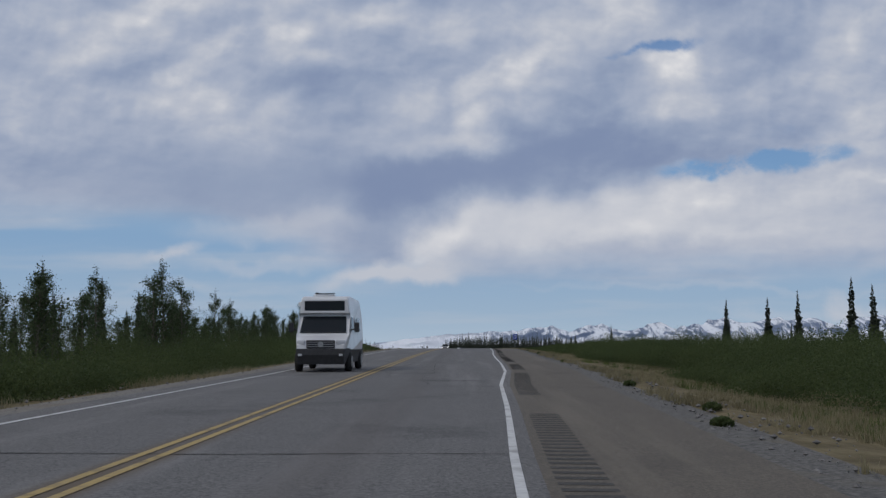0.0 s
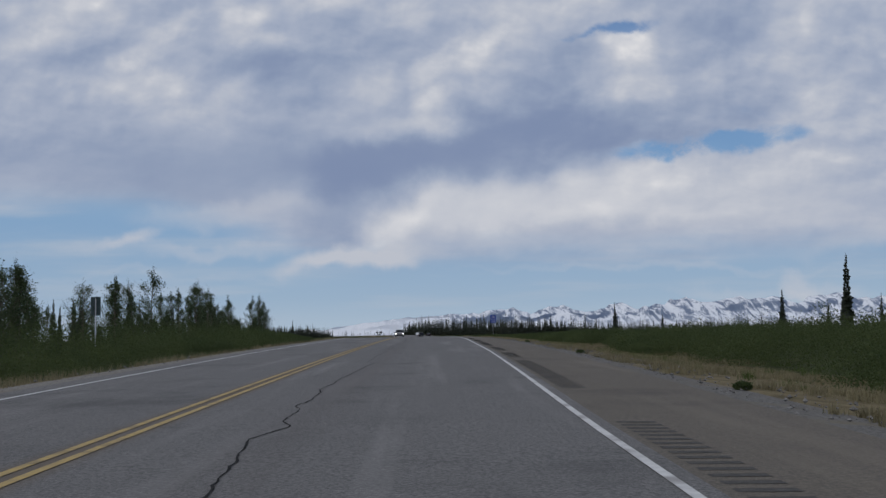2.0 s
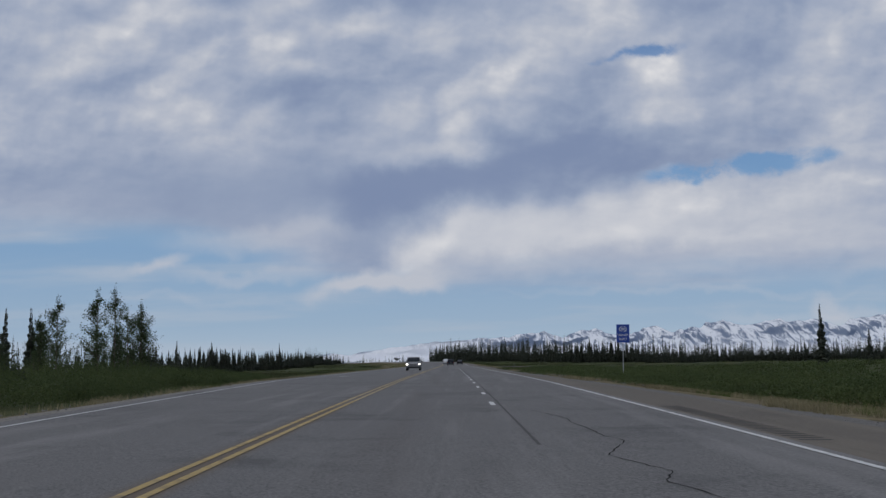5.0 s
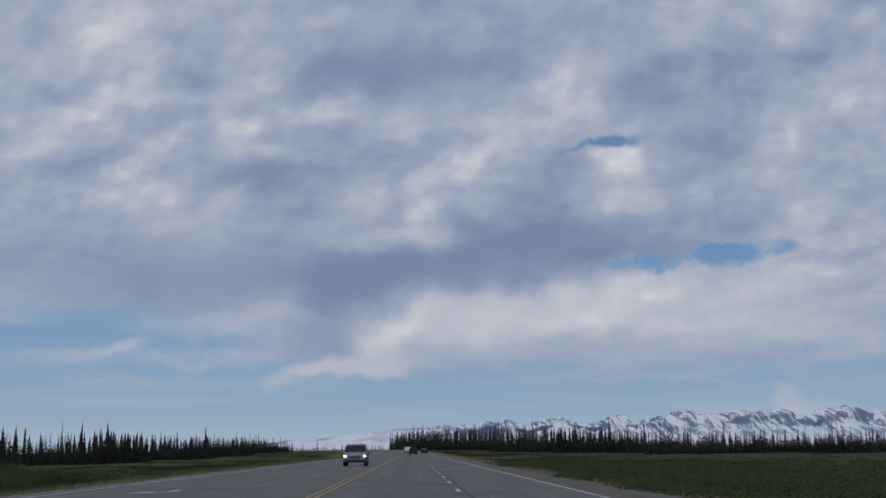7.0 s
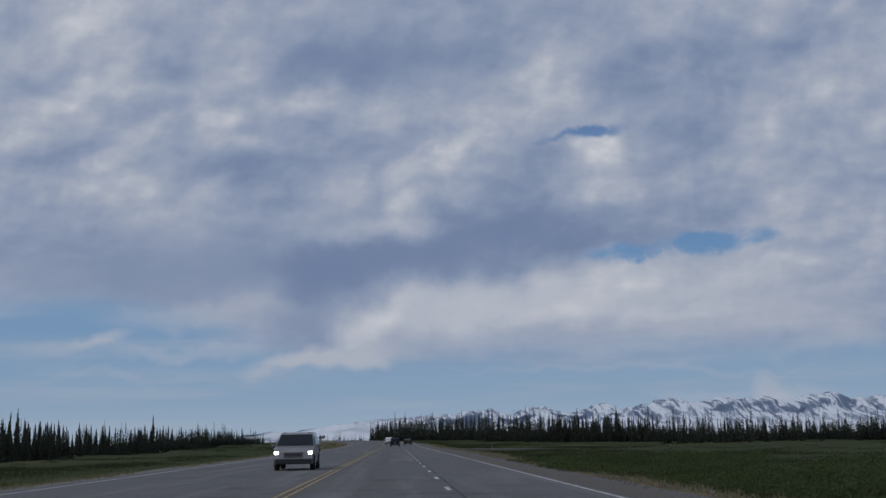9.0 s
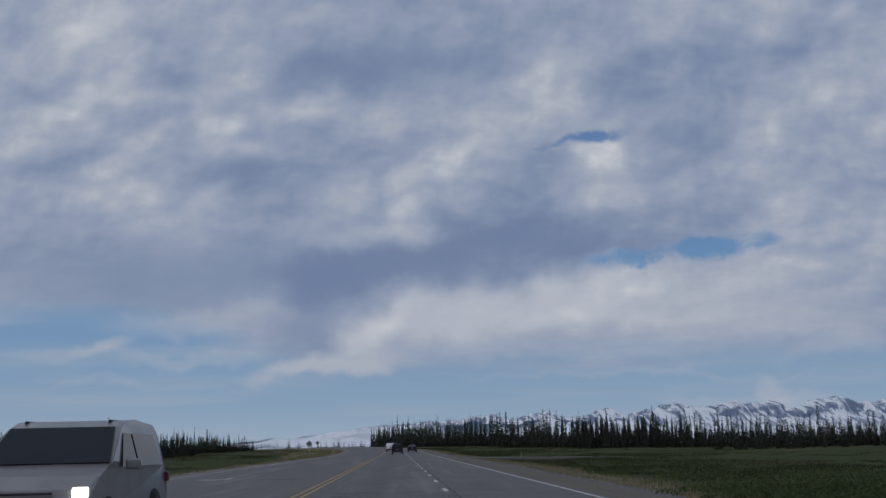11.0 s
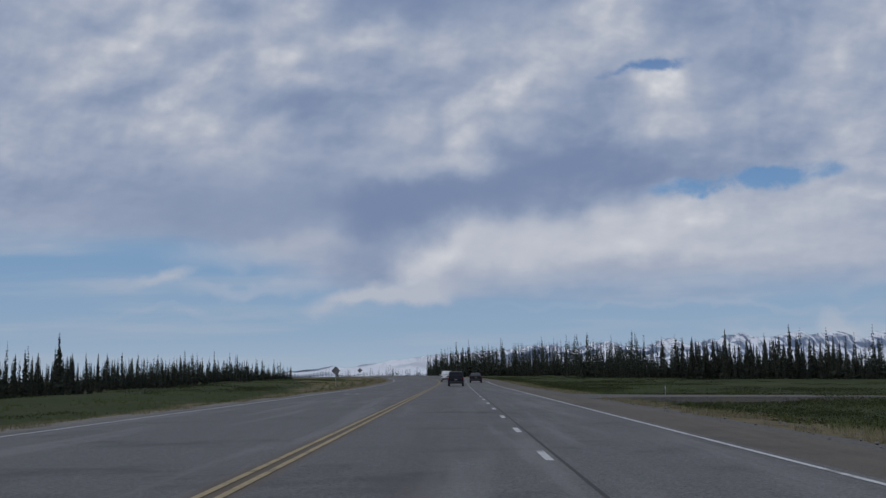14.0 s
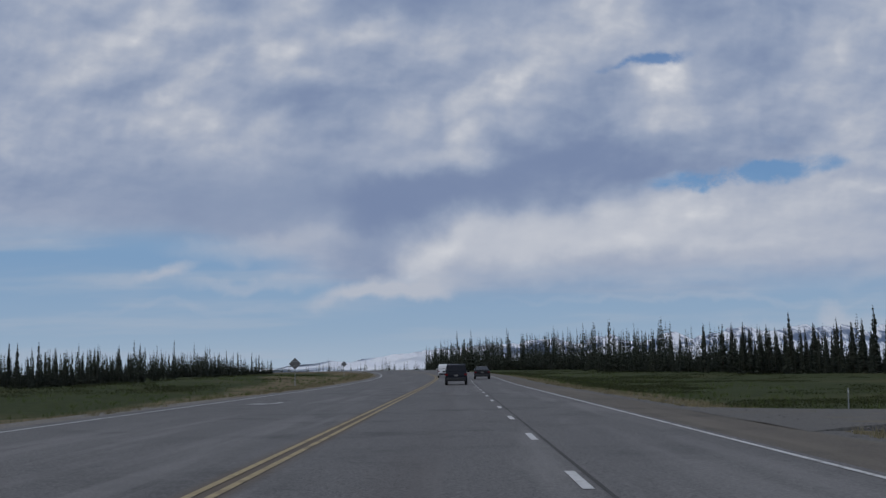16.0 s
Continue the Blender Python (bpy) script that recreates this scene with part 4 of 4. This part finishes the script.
for _ in range(4200):
    y = prng.uniform(225, 640)
    s = 1 if prng.random() < 0.6 else -1
    d = (4 if s > 0 else 9) + prng.exponential(14)
    x = float(on_road(y, 0)[0]) + (float(shoulder_right(y)) + d if s > 0 else float(shoulder_left(y)) - d - 1)
    n = noise.noise(Vector((x * 0.06, y * 0.035, 4.0))) + 0.5 * noise.noise(Vector((x * 0.2, y * 0.12, 8.0)))
    if from_road(x, y)[0] > 3.5 and n > (-0.12 if s > 0 else 0.12):
        field.append((x, y, (0.16 + 0.5 * max(0, n)) * prng.uniform(0.6, 1.2), prng.uniform(0.9, 2.2)))
scrub("low_scrub", field, 0.085, 110, "low green dwarf birch and willow on open ground", DWARF, 4)


def grass(name, n, near_y, far_y, side, d0, d1, blades, height, mat, label, seed):
    r = np.random.default_rng(seed)
    tris = []
    for _ in range(n):
        y = near_y + (far_y - near_y) * r.random()
        d = d0 + (d1 - d0) * r.random() ** 1.3
        x = float(shoulder_right(y)) + d if side > 0 else float(shoulder_left(y)) - d
        if noise.noise(Vector((x * 0.25, y * 0.18, seed))) < 0.0:
            continue
        b = np.array(on_road(y, x, 0))
        b[2] = stand(b[0], b[1], 0.03)
        a = r.random(blades) * 6.28
        h = height * (0.5 + 0.8 * r.random(blades))
        lean = np.stack([np.cos(a), np.sin(a), 0 * a], -1) * (h * 0.8 * r.random(blades))[:, None]
        foot = b + r.normal(0, 0.07, (blades, 3)) * np.array([1, 1, 0])
        wd = np.stack([-np.sin(a), np.cos(a), 0 * a], -1) * 0.010
        tris.append(np.stack([foot - wd, foot + wd, foot + lean + np.stack([0 * h, 0 * h, h], -1)], 1))
    ob = new(name, soup_mesh(name, np.concatenate(tris), mat))
    return tagged(ob, label, "grass", kind="stuff")


grass("dry_grass", 9000, 4, 235, 1, 0.7, 8.0, 24, 0.19, STRAW, "pale dry grass tufts beside the gravel", 21)
grass("dry_grass", 5200, 235, 560, 1, 0.7, 5.2, 12, 0.20, STRAW, "pale dry grass tufts beside the gravel", 22)
grass("dry_grass", 1800, 6, 240, -1, 1.2, 3.5, 10, 0.28, STRAW, "thin dry grass below the thicket", 23)
grass("dry_grass", 5200, 240, 640, -1, 0.6, 4.6, 12, 0.22, STRAW, "pale dry grass along the far gravel edge", 24)
grass("green_grass", 3600, 4, 300, 1, 2.5, 10, 16, 0.22, GREENGRASS, "green grass among dry tufts", 25)
grass("green_grass", 6500, 240, 640, -1, 3.2, 22, 12, 0.26, GREENGRASS, "green grass on the roadside bank", 26)
grass("green_grass", 4200, 240, 600, 1, 2.5, 20, 12, 0.34, GREENGRASS, "green grass on the open ground", 27)


def stones(name, n, y0, y1, side, seed):
    r = np.random.default_rng(seed)
    verts, faces = [], []
    octa = np.array([(1, 0, 0), (0, 1, 0), (-1, 0, 0), (0, -1, 0), (0, 0, 0.7), (0, 0, -0.6)])
    tri = ((0, 1, 4), (1, 2, 4), (2, 3, 4), (3, 0, 4), (1, 0, 5), (2, 1, 5), (3, 2, 5), (0, 3, 5))
    for _ in range(n):
        y = y0 + (y1 - y0) * r.random()
        d = 0.1 + 1.5 * r.random()
        p = on_road(y, float(shoulder_right(y)) + d if side > 0 else float(shoulder_left(y)) - d, -0.05)
        k = len(verts) * 6
        verts.append(p + octa * (0.015 + 0.045 * r.random() ** 4) * (0.7 + 0.6 * r.random((6, 1))))
        faces += [(k + a, k + b, k + c) for a, b, c in tri]
    me = bpy.data.meshes.new(name)
    me.from_pydata(np.concatenate(verts).tolist(), [], faces)
    me.materials.append(STONE)
    return tagged(new(name, me), "loose grey stones on the gravel edge", "stones", kind="stuff")


stones("loose_stones", 2600, 4, 200, 1, 31)
stones("loose_stones", 1500, 225, 460, 1, 32)
stones("loose_stones", 1200, 6, 300, -1, 33)

# ---------------------------------------------------------------- signs


def letters(text, size, mat, parent, m, name="lettering"):
    cu = bpy.data.curves.new(name, "FONT")
    cu.body, cu.size, cu.align_x, cu.align_y, cu.extrude = text, size, "CENTER", "CENTER", 0.002
    tmp = new("tmp_text", cu)
    me = bpy.data.meshes.new_from_object(tmp.evaluated_get(bpy.context.evaluated_depsgraph_get()))
    bpy.data.objects.remove(tmp)
    me.materials.clear()
    me.materials.append(mat)
    ob = new(name, me)
    ob.parent = parent
    ob.matrix_basis = m
    return ob


def info_sign(x, y):
    """Blue travel information board on one steel post; its face looks back along the road."""
    g = stand(x, y)
    z = float(profile(y)) - g
    t = thing("road_sign", "blue travel information sign on one steel post", "road sign", pose(x, y, g, 0, 1.2, -4))
    part("post", box(fresh(), 0, 0.045, (z + 3.2) / 2 - 0.2, 0.06, 0.06, z + 3.6, 0.008), STEEL, t, "galvanised steel post")
    face = part("panel", box(fresh(), 0, 0, z + 2.74, 0.90, 0.012, 1.26, 0.004), BLUE, t, "blue reflective panel")
    b = fresh()
    for a in range(28):                    # broken ring of the emblem
        if a % 14 in (6, 7):
            continue
        u, v = a / 28 * 6.283, (a + 1) / 28 * 6.283
        q = [(math.cos(w) * r * 1.25, math.sin(w) * r) for w, r in ((u, 0.17), (v, 0.17), (v, 0.205), (u, 0.205))]
        b.faces.new([b.verts.new((px, -0.010, z + 3.04 + pz)) for px, pz in q])
    part("emblem", b, SIGNWHITE, t, "white ring emblem")
    for k in (-1, 0, 1):
        part("emblem_bar", box(fresh(), k * 0.085, -0.010, z + 3.04, 0.05, 0.006, 0.16), SIGNWHITE, t)
    for word, dz in (("TRAVEL", 2.62), ("INFO", 2.33)):
        letters(word, 0.235, SIGNWHITE, t, pose(0, -0.010, z + dz, 90, 0, 0))
    return t


def diamond_sign(x, y, side, turn):
    """Diamond warning sign seen from its dull back, on a square post."""
    g = stand(x, y)
    t = thing("warning_sign", "diamond warning sign seen from its dull grey back", "road sign", pose(x, y, g, 0, 0, turn), "diamond signs at the bend")
    part("post", box(fresh(), 0, 0.04, 1.15, 0.06, 0.06, 3.1, 0.006), STEEL, t, "galvanised steel post")
    m = Matrix.Rotation(radians(45), 4, "Y")
    part("panel", box(fresh(), 0, 0, 2.25, side, 0.012, side, 0.003, m), SIGNBACK, t, "dull grey diamond panel")
    b = fresh()
    for dz in (-0.22, 0.22):
        box(b, 0, -0.02, 2.25 + dz, 0.5, 0.02, 0.05)
    part("bracket", b, STEEL, t)
    return t


def marker_sign(x, y):
    g = stand(x, y)
    z = float(profile(y)) - g
    t = thing("route_marker", "narrow road marker with a dark panel on a steel post", "road sign", pose(x, y, g, 0, 0, 10))
    part("post", box(fresh(), 0, -0.04, (z + 2.9) / 2 - 0.2, 0.05, 0.05, z + 3.2, 0.006), STEEL, t, "galvanised steel post")
    part("panel", box(fresh(), 0, 0, z + 2.45, 0.50, 0.012, 0.98, 0.004), DARKBACK, t, "dark green-grey panel")
    return t


info_sign(14.9, 259)
diamond_sign(-13.2, 514, 0.82, 8)
diamond_sign(-19.2, 621, 0.80, 12)
marker_sign(-13.7, 131)


def delineator(x, y, h):
    g = stand(x, y)
    t = thing("delineator_post", "thin pale roadside marker post", "marker post", pose(x, y, g, 2, 1, 0))
    part("post", box(fresh(), 0, 0, h / 2 - 0.1, 0.05, 0.02, h + 0.2, 0.004), STEEL, t)
    part("reflector", box(fresh(), 0, -0.014, h - 0.12, 0.045, 0.008, 0.09), SIGNWHITE, t, "white reflector")
    return t


delineator(17.4, 447, 0.95)

# ---------------------------------------------------------------- vehicles (front along +y)


def shell(points, half, bevel=0.05):
    """Closed body from its side outline (y, z); half(y, z) gives half the width there."""
    bm = fresh()
    L = [bm.verts.new((-half(y, z), y, z)) for y, z in points]
    R = [bm.verts.new((half(y, z), y, z)) for y, z in points]
    n = len(points)
    left, right = bm.faces.new(L), bm.faces.new(R[::-1])
    for i in range(n):
        j = (i + 1) % n
        bm.faces.new((L[j], L[i], R[i], R[j]))
    rim = [e for e in bm.edges if (e in left.edges or e in right.edges)]
    bmesh.ops.bevel(bm, geom=rim, offset=bevel, segments=3, affect="EDGES", profile=0.5)
    bmesh.ops.recalc_face_normals(bm, faces=bm.faces)
    return bm


def slab(points, thick=0.012):
    """A flat panel from its corners, thickened along its normal."""
    bm = fresh()
    f = bm.faces.new([bm.verts.new(p) for p in points])
    bm.normal_update()
    nrm = f.normal.copy()
    r = bmesh.ops.extrude_face_region(bm, geom=[f])
    for v in r["geom"]:
        if isinstance(v, bmesh.types.BMVert):
            v.co += nrm * thick
    bmesh.ops.recalc_face_normals(bm, faces=bm.faces)
    return bm


def wheel(t, x, y, r, w=0.22):
    b = fresh()
    s = 1 if x > 0 else -1
    rod(b, (x - w / 2, y, r), (x + w / 2, y, r), r, r, 28)
    bmesh.ops.bevel(b, geom=[e for e in b.edges if abs(e.verts[0].co.x - e.verts[1].co.x) < 1e-4], offset=0.03, segments=2, affect="EDGES")
    tyre = part("wheel", b, RUBBER, t, "black rubber tyre", True)
    b = fresh()
    rod(b, (x + s * (w / 2 - 0.03), y, r), (x + s * (w / 2 + 0.006), y, r), r * 0.62, r * 0.58, 20)
    for k in range(5):
        a = k * 2 * math.pi / 5
        c = Vector((x + s * (w / 2 + 0.012), y + math.cos(a) * r * 0.32, r + math.sin(a) * r * 0.32))
        box(b, c.x, c.y, c.z, 0.02, r * 0.5, 0.06, 0, Matrix.Rotation(a, 4, "X"))
    part("rim", b, ALLOY, tyre)


def passenger_car(name, label, outline, half, paint, m, wheels=(1.42, -1.38), radius=0.35, belt=1.02, roof=1.62, lit=False, tall=True):
    t = thing(name, label, "car", m)
    part("body", shell(outline, half), paint, t)
    w = lambda z: half(0, z) + 0.004
    rear = [p for p in outline if p[1] > belt - 0.05 and p[0] < -0.9]
    rear.sort(key=lambda p: p[1])
    (y0, z0), (y1, z1) = rear[0], rear[-1]
    nb = Vector((0, -(z1 - z0), y1 - y0)).normalized() * 0.006
    a, c = 0.08, 0.90
    rp = lambda f, x: (x, y0 + (y1 - y0) * f + nb.y, z0 + (z1 - z0) * f + abs(nb.z))
    part("rear_window", slab([rp(a, -w(z0) + 0.11), rp(a, w(z0) - 0.11), rp(c, w(z1) - 0.09), rp(c, -w(z1) + 0.09)]), GLASS, t, "dark rear window")
    front = [p for p in outline if p[1] > belt - 0.05 and p[0] > 0.2]
    front.sort(key=lambda p: p[1])
    hood = max((p for p in front if p[1] < belt + 0.14), key=lambda p: p[1])
    top = front[-1]
    fp = lambda f, x: (x, hood[0] + (top[0] - hood[0]) * f + 0.01, hood[1] + (top[1] - hood[1]) * f + 0.008)
    part("windshield", slab([fp(0.03, w(hood[1]) - 0.07), fp(0.03, -w(hood[1]) + 0.07), fp(0.95, -w(top[1]) + 0.06), fp(0.95, w(top[1]) - 0.06)]), GLASS, t, "dark windshield")
    for s in (-1, 1):
        zt = roof - 0.10
        xs = lambda z: s * (w(z) + 0.002)
        yb, yt = y0 + 0.45, y1 + 0.35
        yf, yft = hood[0] - 0.35, top[0] - 0.05
        for ya, yc, yd, ye in ((yb, -0.15, -0.15, yt), (-0.05, yf, yft, -0.05)):
            part("side_window", slab([(xs(belt + 0.04), ya, belt + 0.04), (xs(belt + 0.04), yc, belt + 0.04), (xs(zt), yd, zt), (xs(zt), ye, zt)][:: s], 0.006), GLASS, t, "dark side window")
        part("mirror", box(fresh(), s * (w(belt) + 0.12), yf - 0.05, belt + 0.08, 0.2, 0.1, 0.14, 0.03), paint, t)
        zl = belt - 0.16
        part("tail_light", box(fresh(), s * (half(-2, zl) - 0.13), min(p[0] for p in outline) + 0.05, zl, 0.24, 0.12, 0.15, 0.02), TAIL, t, "red tail light")
        ymax = max(p[0] for p in outline)
        part("headlight", box(fresh(), s * (half(2, 0.75) - 0.17), ymax - 0.055, 0.78, 0.19, 0.12, 0.13, 0.03), HEADLIGHT if lit else LAMPGLASS, t, "lit white headlight" if lit else "clear headlight")
        for yw in wheels:
            wheel(t, s * (half(0, 0.4) - 0.10), yw, radius)
    ymin, ymax = min(p[0] for p in outline), max(p[0] for p in outline)
    part("rear_bumper", box(fresh(), 0, ymin + 0.03, 0.48, 1.6, 0.16, 0.26, 0.04), CLADDING, t, "black rear bumper")
    part("front_bumper", box(fresh(), 0, ymax - 0.04, 0.40, 1.62, 0.14, 0.24, 0.04), CLADDING, t, "black front bumper")
    part("number_plate", box(fresh(), 0, ymin - 0.01, 0.78, 0.31, 0.012, 0.15), SIGNBACK, t, "pale blank plate")
    g = fresh()
    for k in range(4):
        box(g, 0, ymax - 0.005, 0.60 + 0.06 * k, 0.86, 0.03, 0.028, 0.006)
    part("grille", g, CLADDING, t, "black slatted grille")
    if tall:
        for s in (-1, 1):
            part("roof_rail", box(fresh(), s * 0.58, -0.6, roof + 0.07, 0.04, 1.7, 0.05, 0.012), CLADDING, t)
    return t


SUV = [(-2.22, 0.32), (-2.34, 0.52), (-2.34, 0.80), (-2.26, 1.06), (-2.02, 1.58), (-1.85, 1.68), (-0.6, 1.73), (0.15, 1.70), (0.42, 1.62), (1.22, 1.10), (2.02, 0.98), (2.30, 0.82), (2.36, 0.5), (2.25, 0.28)]
SEDAN = [(-2.2, 0.30), (-2.34, 0.50), (-2.34, 0.86), (-2.24, 1.00), (-1.72, 1.03), (-1.05, 1.40), (-0.6, 1.45), (0.05, 1.44), (0.3, 1.38), (1.05, 0.98), (1.95, 0.86), (2.3, 0.70), (2.36, 0.45), (2.22, 0.24)]
suv_half = lambda y, z: float(np.interp(z, [0.25, 0.55, 1.02, 1.10, 1.72], [0.88, 0.95, 0.93, 0.90, 0.74])) - 0.10 * max(0, abs(y) - 1.9)
sedan_half = lambda y, z: float(np.interp(z, [0.25, 0.5, 0.9, 1.02, 1.46], [0.86, 0.92, 0.90, 0.84, 0.60])) - 0.12 * max(0, abs(y) - 1.8)


def on_lane(s, x, turn=0.0):
    p = on_road(s, x, 0.004)
    yaw = math.degrees(max(0.0, s - CURVE_S) / CURVE_R)
    up = math.degrees(math.atan(float(profile(s + 1) - profile(s - 1)) / 2))
    return pose(*p, 0, 0, yaw + turn) @ pose(0, 0, 0, up if turn == 0 else -up)


passenger_car("dark_suv", "dark blue-grey estate car driving ahead on the highway", SUV, suv_half, PAINT_NAVY, on_lane(500, 2.45))
passenger_car("black_car", "low black saloon car ahead in the outer lane", SEDAN, sedan_half, PAINT_BLACK, on_lane(534, 5.3), belt=0.96, roof=1.42, tall=False)
passenger_car("white_suv", "white estate car ahead beyond the dark one", SUV, suv_half, PAINT_WHITE, on_lane(550, 1.05))
passenger_car("oncoming_car", "silver-grey oncoming family car with lit headlights", SUV, suv_half, PAINT_BRONZE, on_lane(325, -1.95, 180), lit=True)


def camper_van(m):
    """White high-roofed camper: black lower cladding, cab-over window, awning boxes at the back."""
    t = thing("camper_van", "white high-roofed camper van with black lower cladding", "van", m)
    half = lambda y, z: float(np.interp(z, [0.3, 0.9, 1.5, 2.1, 2.75], [0.95, 1.01, 1.0, 0.95, 0.86])) - 0.16 * max(0, y - 2.2)
    body = [(-2.95, 0.42), (-3.0, 1.2), (-2.98, 2.0), (-2.9, 2.68), (-2.75, 2.76), (1.2, 2.80), (1.72, 2.76), (1.80, 2.66), (1.80, 2.16), (1.60, 2.10), (2.22, 1.40), (2.30, 1.33), (2.86, 1.14), (2.96, 0.98), (2.98, 0.42)]
    part("body", shell(body, half, 0.06), PAINT_WHITE, t, "white painted body")
    clad = [(-2.98, 0.30), (-3.03, 0.78), (2.0, 0.78), (2.35, 0.86), (3.03, 0.84), (3.06, 0.62), (2.98, 0.28)]
    part("cladding", shell(clad, lambda y, z: half(y, z) + 0.02, 0.03), CLADDING, t, "black plastic lower cladding")
    part("windshield", slab([(0.86, 2.235, 1.42), (-0.86, 2.235, 1.42), (-0.80, 1.70, 2.02), (0.80, 1.70, 2.02)], 0.02), GLASS, t, "dark curved windshield")
    part("cab_over_window", box(fresh(), 0, 1.81, 2.43, 1.50, 0.03, 0.36, 0.012), GLASS, t, "black cab-over window")
    part("window_trim", box(fresh(), 0, 1.83, 2.19, 1.62, 0.05, 0.06, 0.012), PAINT_WHITE, t)
    part("grille", box(fresh(), 0, 2.965, 1.00, 1.04, 0.05, 0.30, 0.03), CLADDING, t, "black grille")
    for k in range(3):
        part("grille_bar", box(fresh(), 0, 2.995, 0.92 + 0.08 * k, 0.96, 0.02, 0.02, 0.004), ALLOY, t)
    part("emblem", rod(fresh(), (0, 2.99, 1.0), (0, 3.012, 1.0), 0.105, 0.10, 24), ALLOY, t, "round chrome emblem")
    part("grille_frame", box(fresh(), 0, 2.97, 0.825, 1.1, 0.05, 0.035, 0.01), ALLOY, t)
    for s in (-1, 1):
        part("headlight", box(fresh(), s * 0.72, 2.89, 1.06, 0.32, 0.14, 0.17, 0.05, Matrix.Rotation(s * -0.25, 4, "Z")), LAMPGLASS, t, "clear headlight")
        part("lit_lamp", box(fresh(), s * 0.64, 2.967, 1.05, 0.06, 0.016, 0.05, 0.006), HEADLIGHT, t, "lit headlight bulb")
        part("fog_light", box(fresh(), s * 0.74, 3.05, 0.62, 0.14, 0.02, 0.08, 0.008), LAMPGLASS, t)
        part("wiper", rod(fresh(), (s * 0.15, 2.24, 1.44), (s * 0.7, 2.22, 1.47), 0.012), CLADDING, t)
        mir = part("mirror", box(fresh(), s * 1.22, 1.95, 1.62, 0.18, 0.12, 0.36, 0.04), CLADDING, t, "black door mirror")
        part("mirror_arm", rod(fresh(), (s * 0.97, 1.9, 1.52), (s * 1.15, 1.93, 1.56), 0.025), CLADDING, mir)
        part("door_window", slab([(s * 1.006, 0.75, 1.45), (s * 1.0, 1.75, 1.45), (s * 0.965, 1.4, 2.0), (s * 0.965, 0.75, 2.0)][:: s], 0.008), GLASS, t, "dark cab door window")
        part("side_window", slab([(s * 1.004, -1.6, 1.5), (s * 1.004, -0.4, 1.5), (s * 0.97, -0.4, 1.98), (s * 0.97, -1.6, 1.98)][:: s], 0.008), GLASS, t, "dark side window")
        for yw in (1.95, -1.85):
            wheel(t, s * 0.92, yw, 0.36, 0.24)
    part("roof_vent", box(fresh(), 0.1, 0.6, 2.85, 0.7, 0.6, 0.10, 0.03), PAINT_WHITE, t, "white roof vent")
    part("roof_bar", box(fresh(), 0.1, 0.9, 2.92, 0.75, 0.05, 0.03), CLADDING, t)
    part("awning", box(fresh(), 1.02, -0.6, 2.52, 0.16, 3.2, 0.15, 0.03), PAINT_WHITE, t, "white rolled awning")
    part("rear_box", box(fresh(), 1.05, -2.6, 2.35, 0.30, 0.3, 0.55, 0.03), PAINT_WHITE, t, "white box on a rear bracket")
    part("rear_bracket", rod(fresh(), (0.8, -2.6, 2.55), (1.15, -2.6, 2.62), 0.03), CLADDING, t)
    part("air_unit", box(fresh(), 0.55, -2.2, 2.90, 0.7, 0.8, 0.20, 0.05), PAINT_WHITE, t, "white roof air unit")
    part("antenna", rod(fresh(), (0.8, -2.2, 2.9), (0.8, -2.2, 3.08), 0.03, 0.06), CLADDING, t)
    return t


camper_van(on_lane(44.2, -1.85, 180))
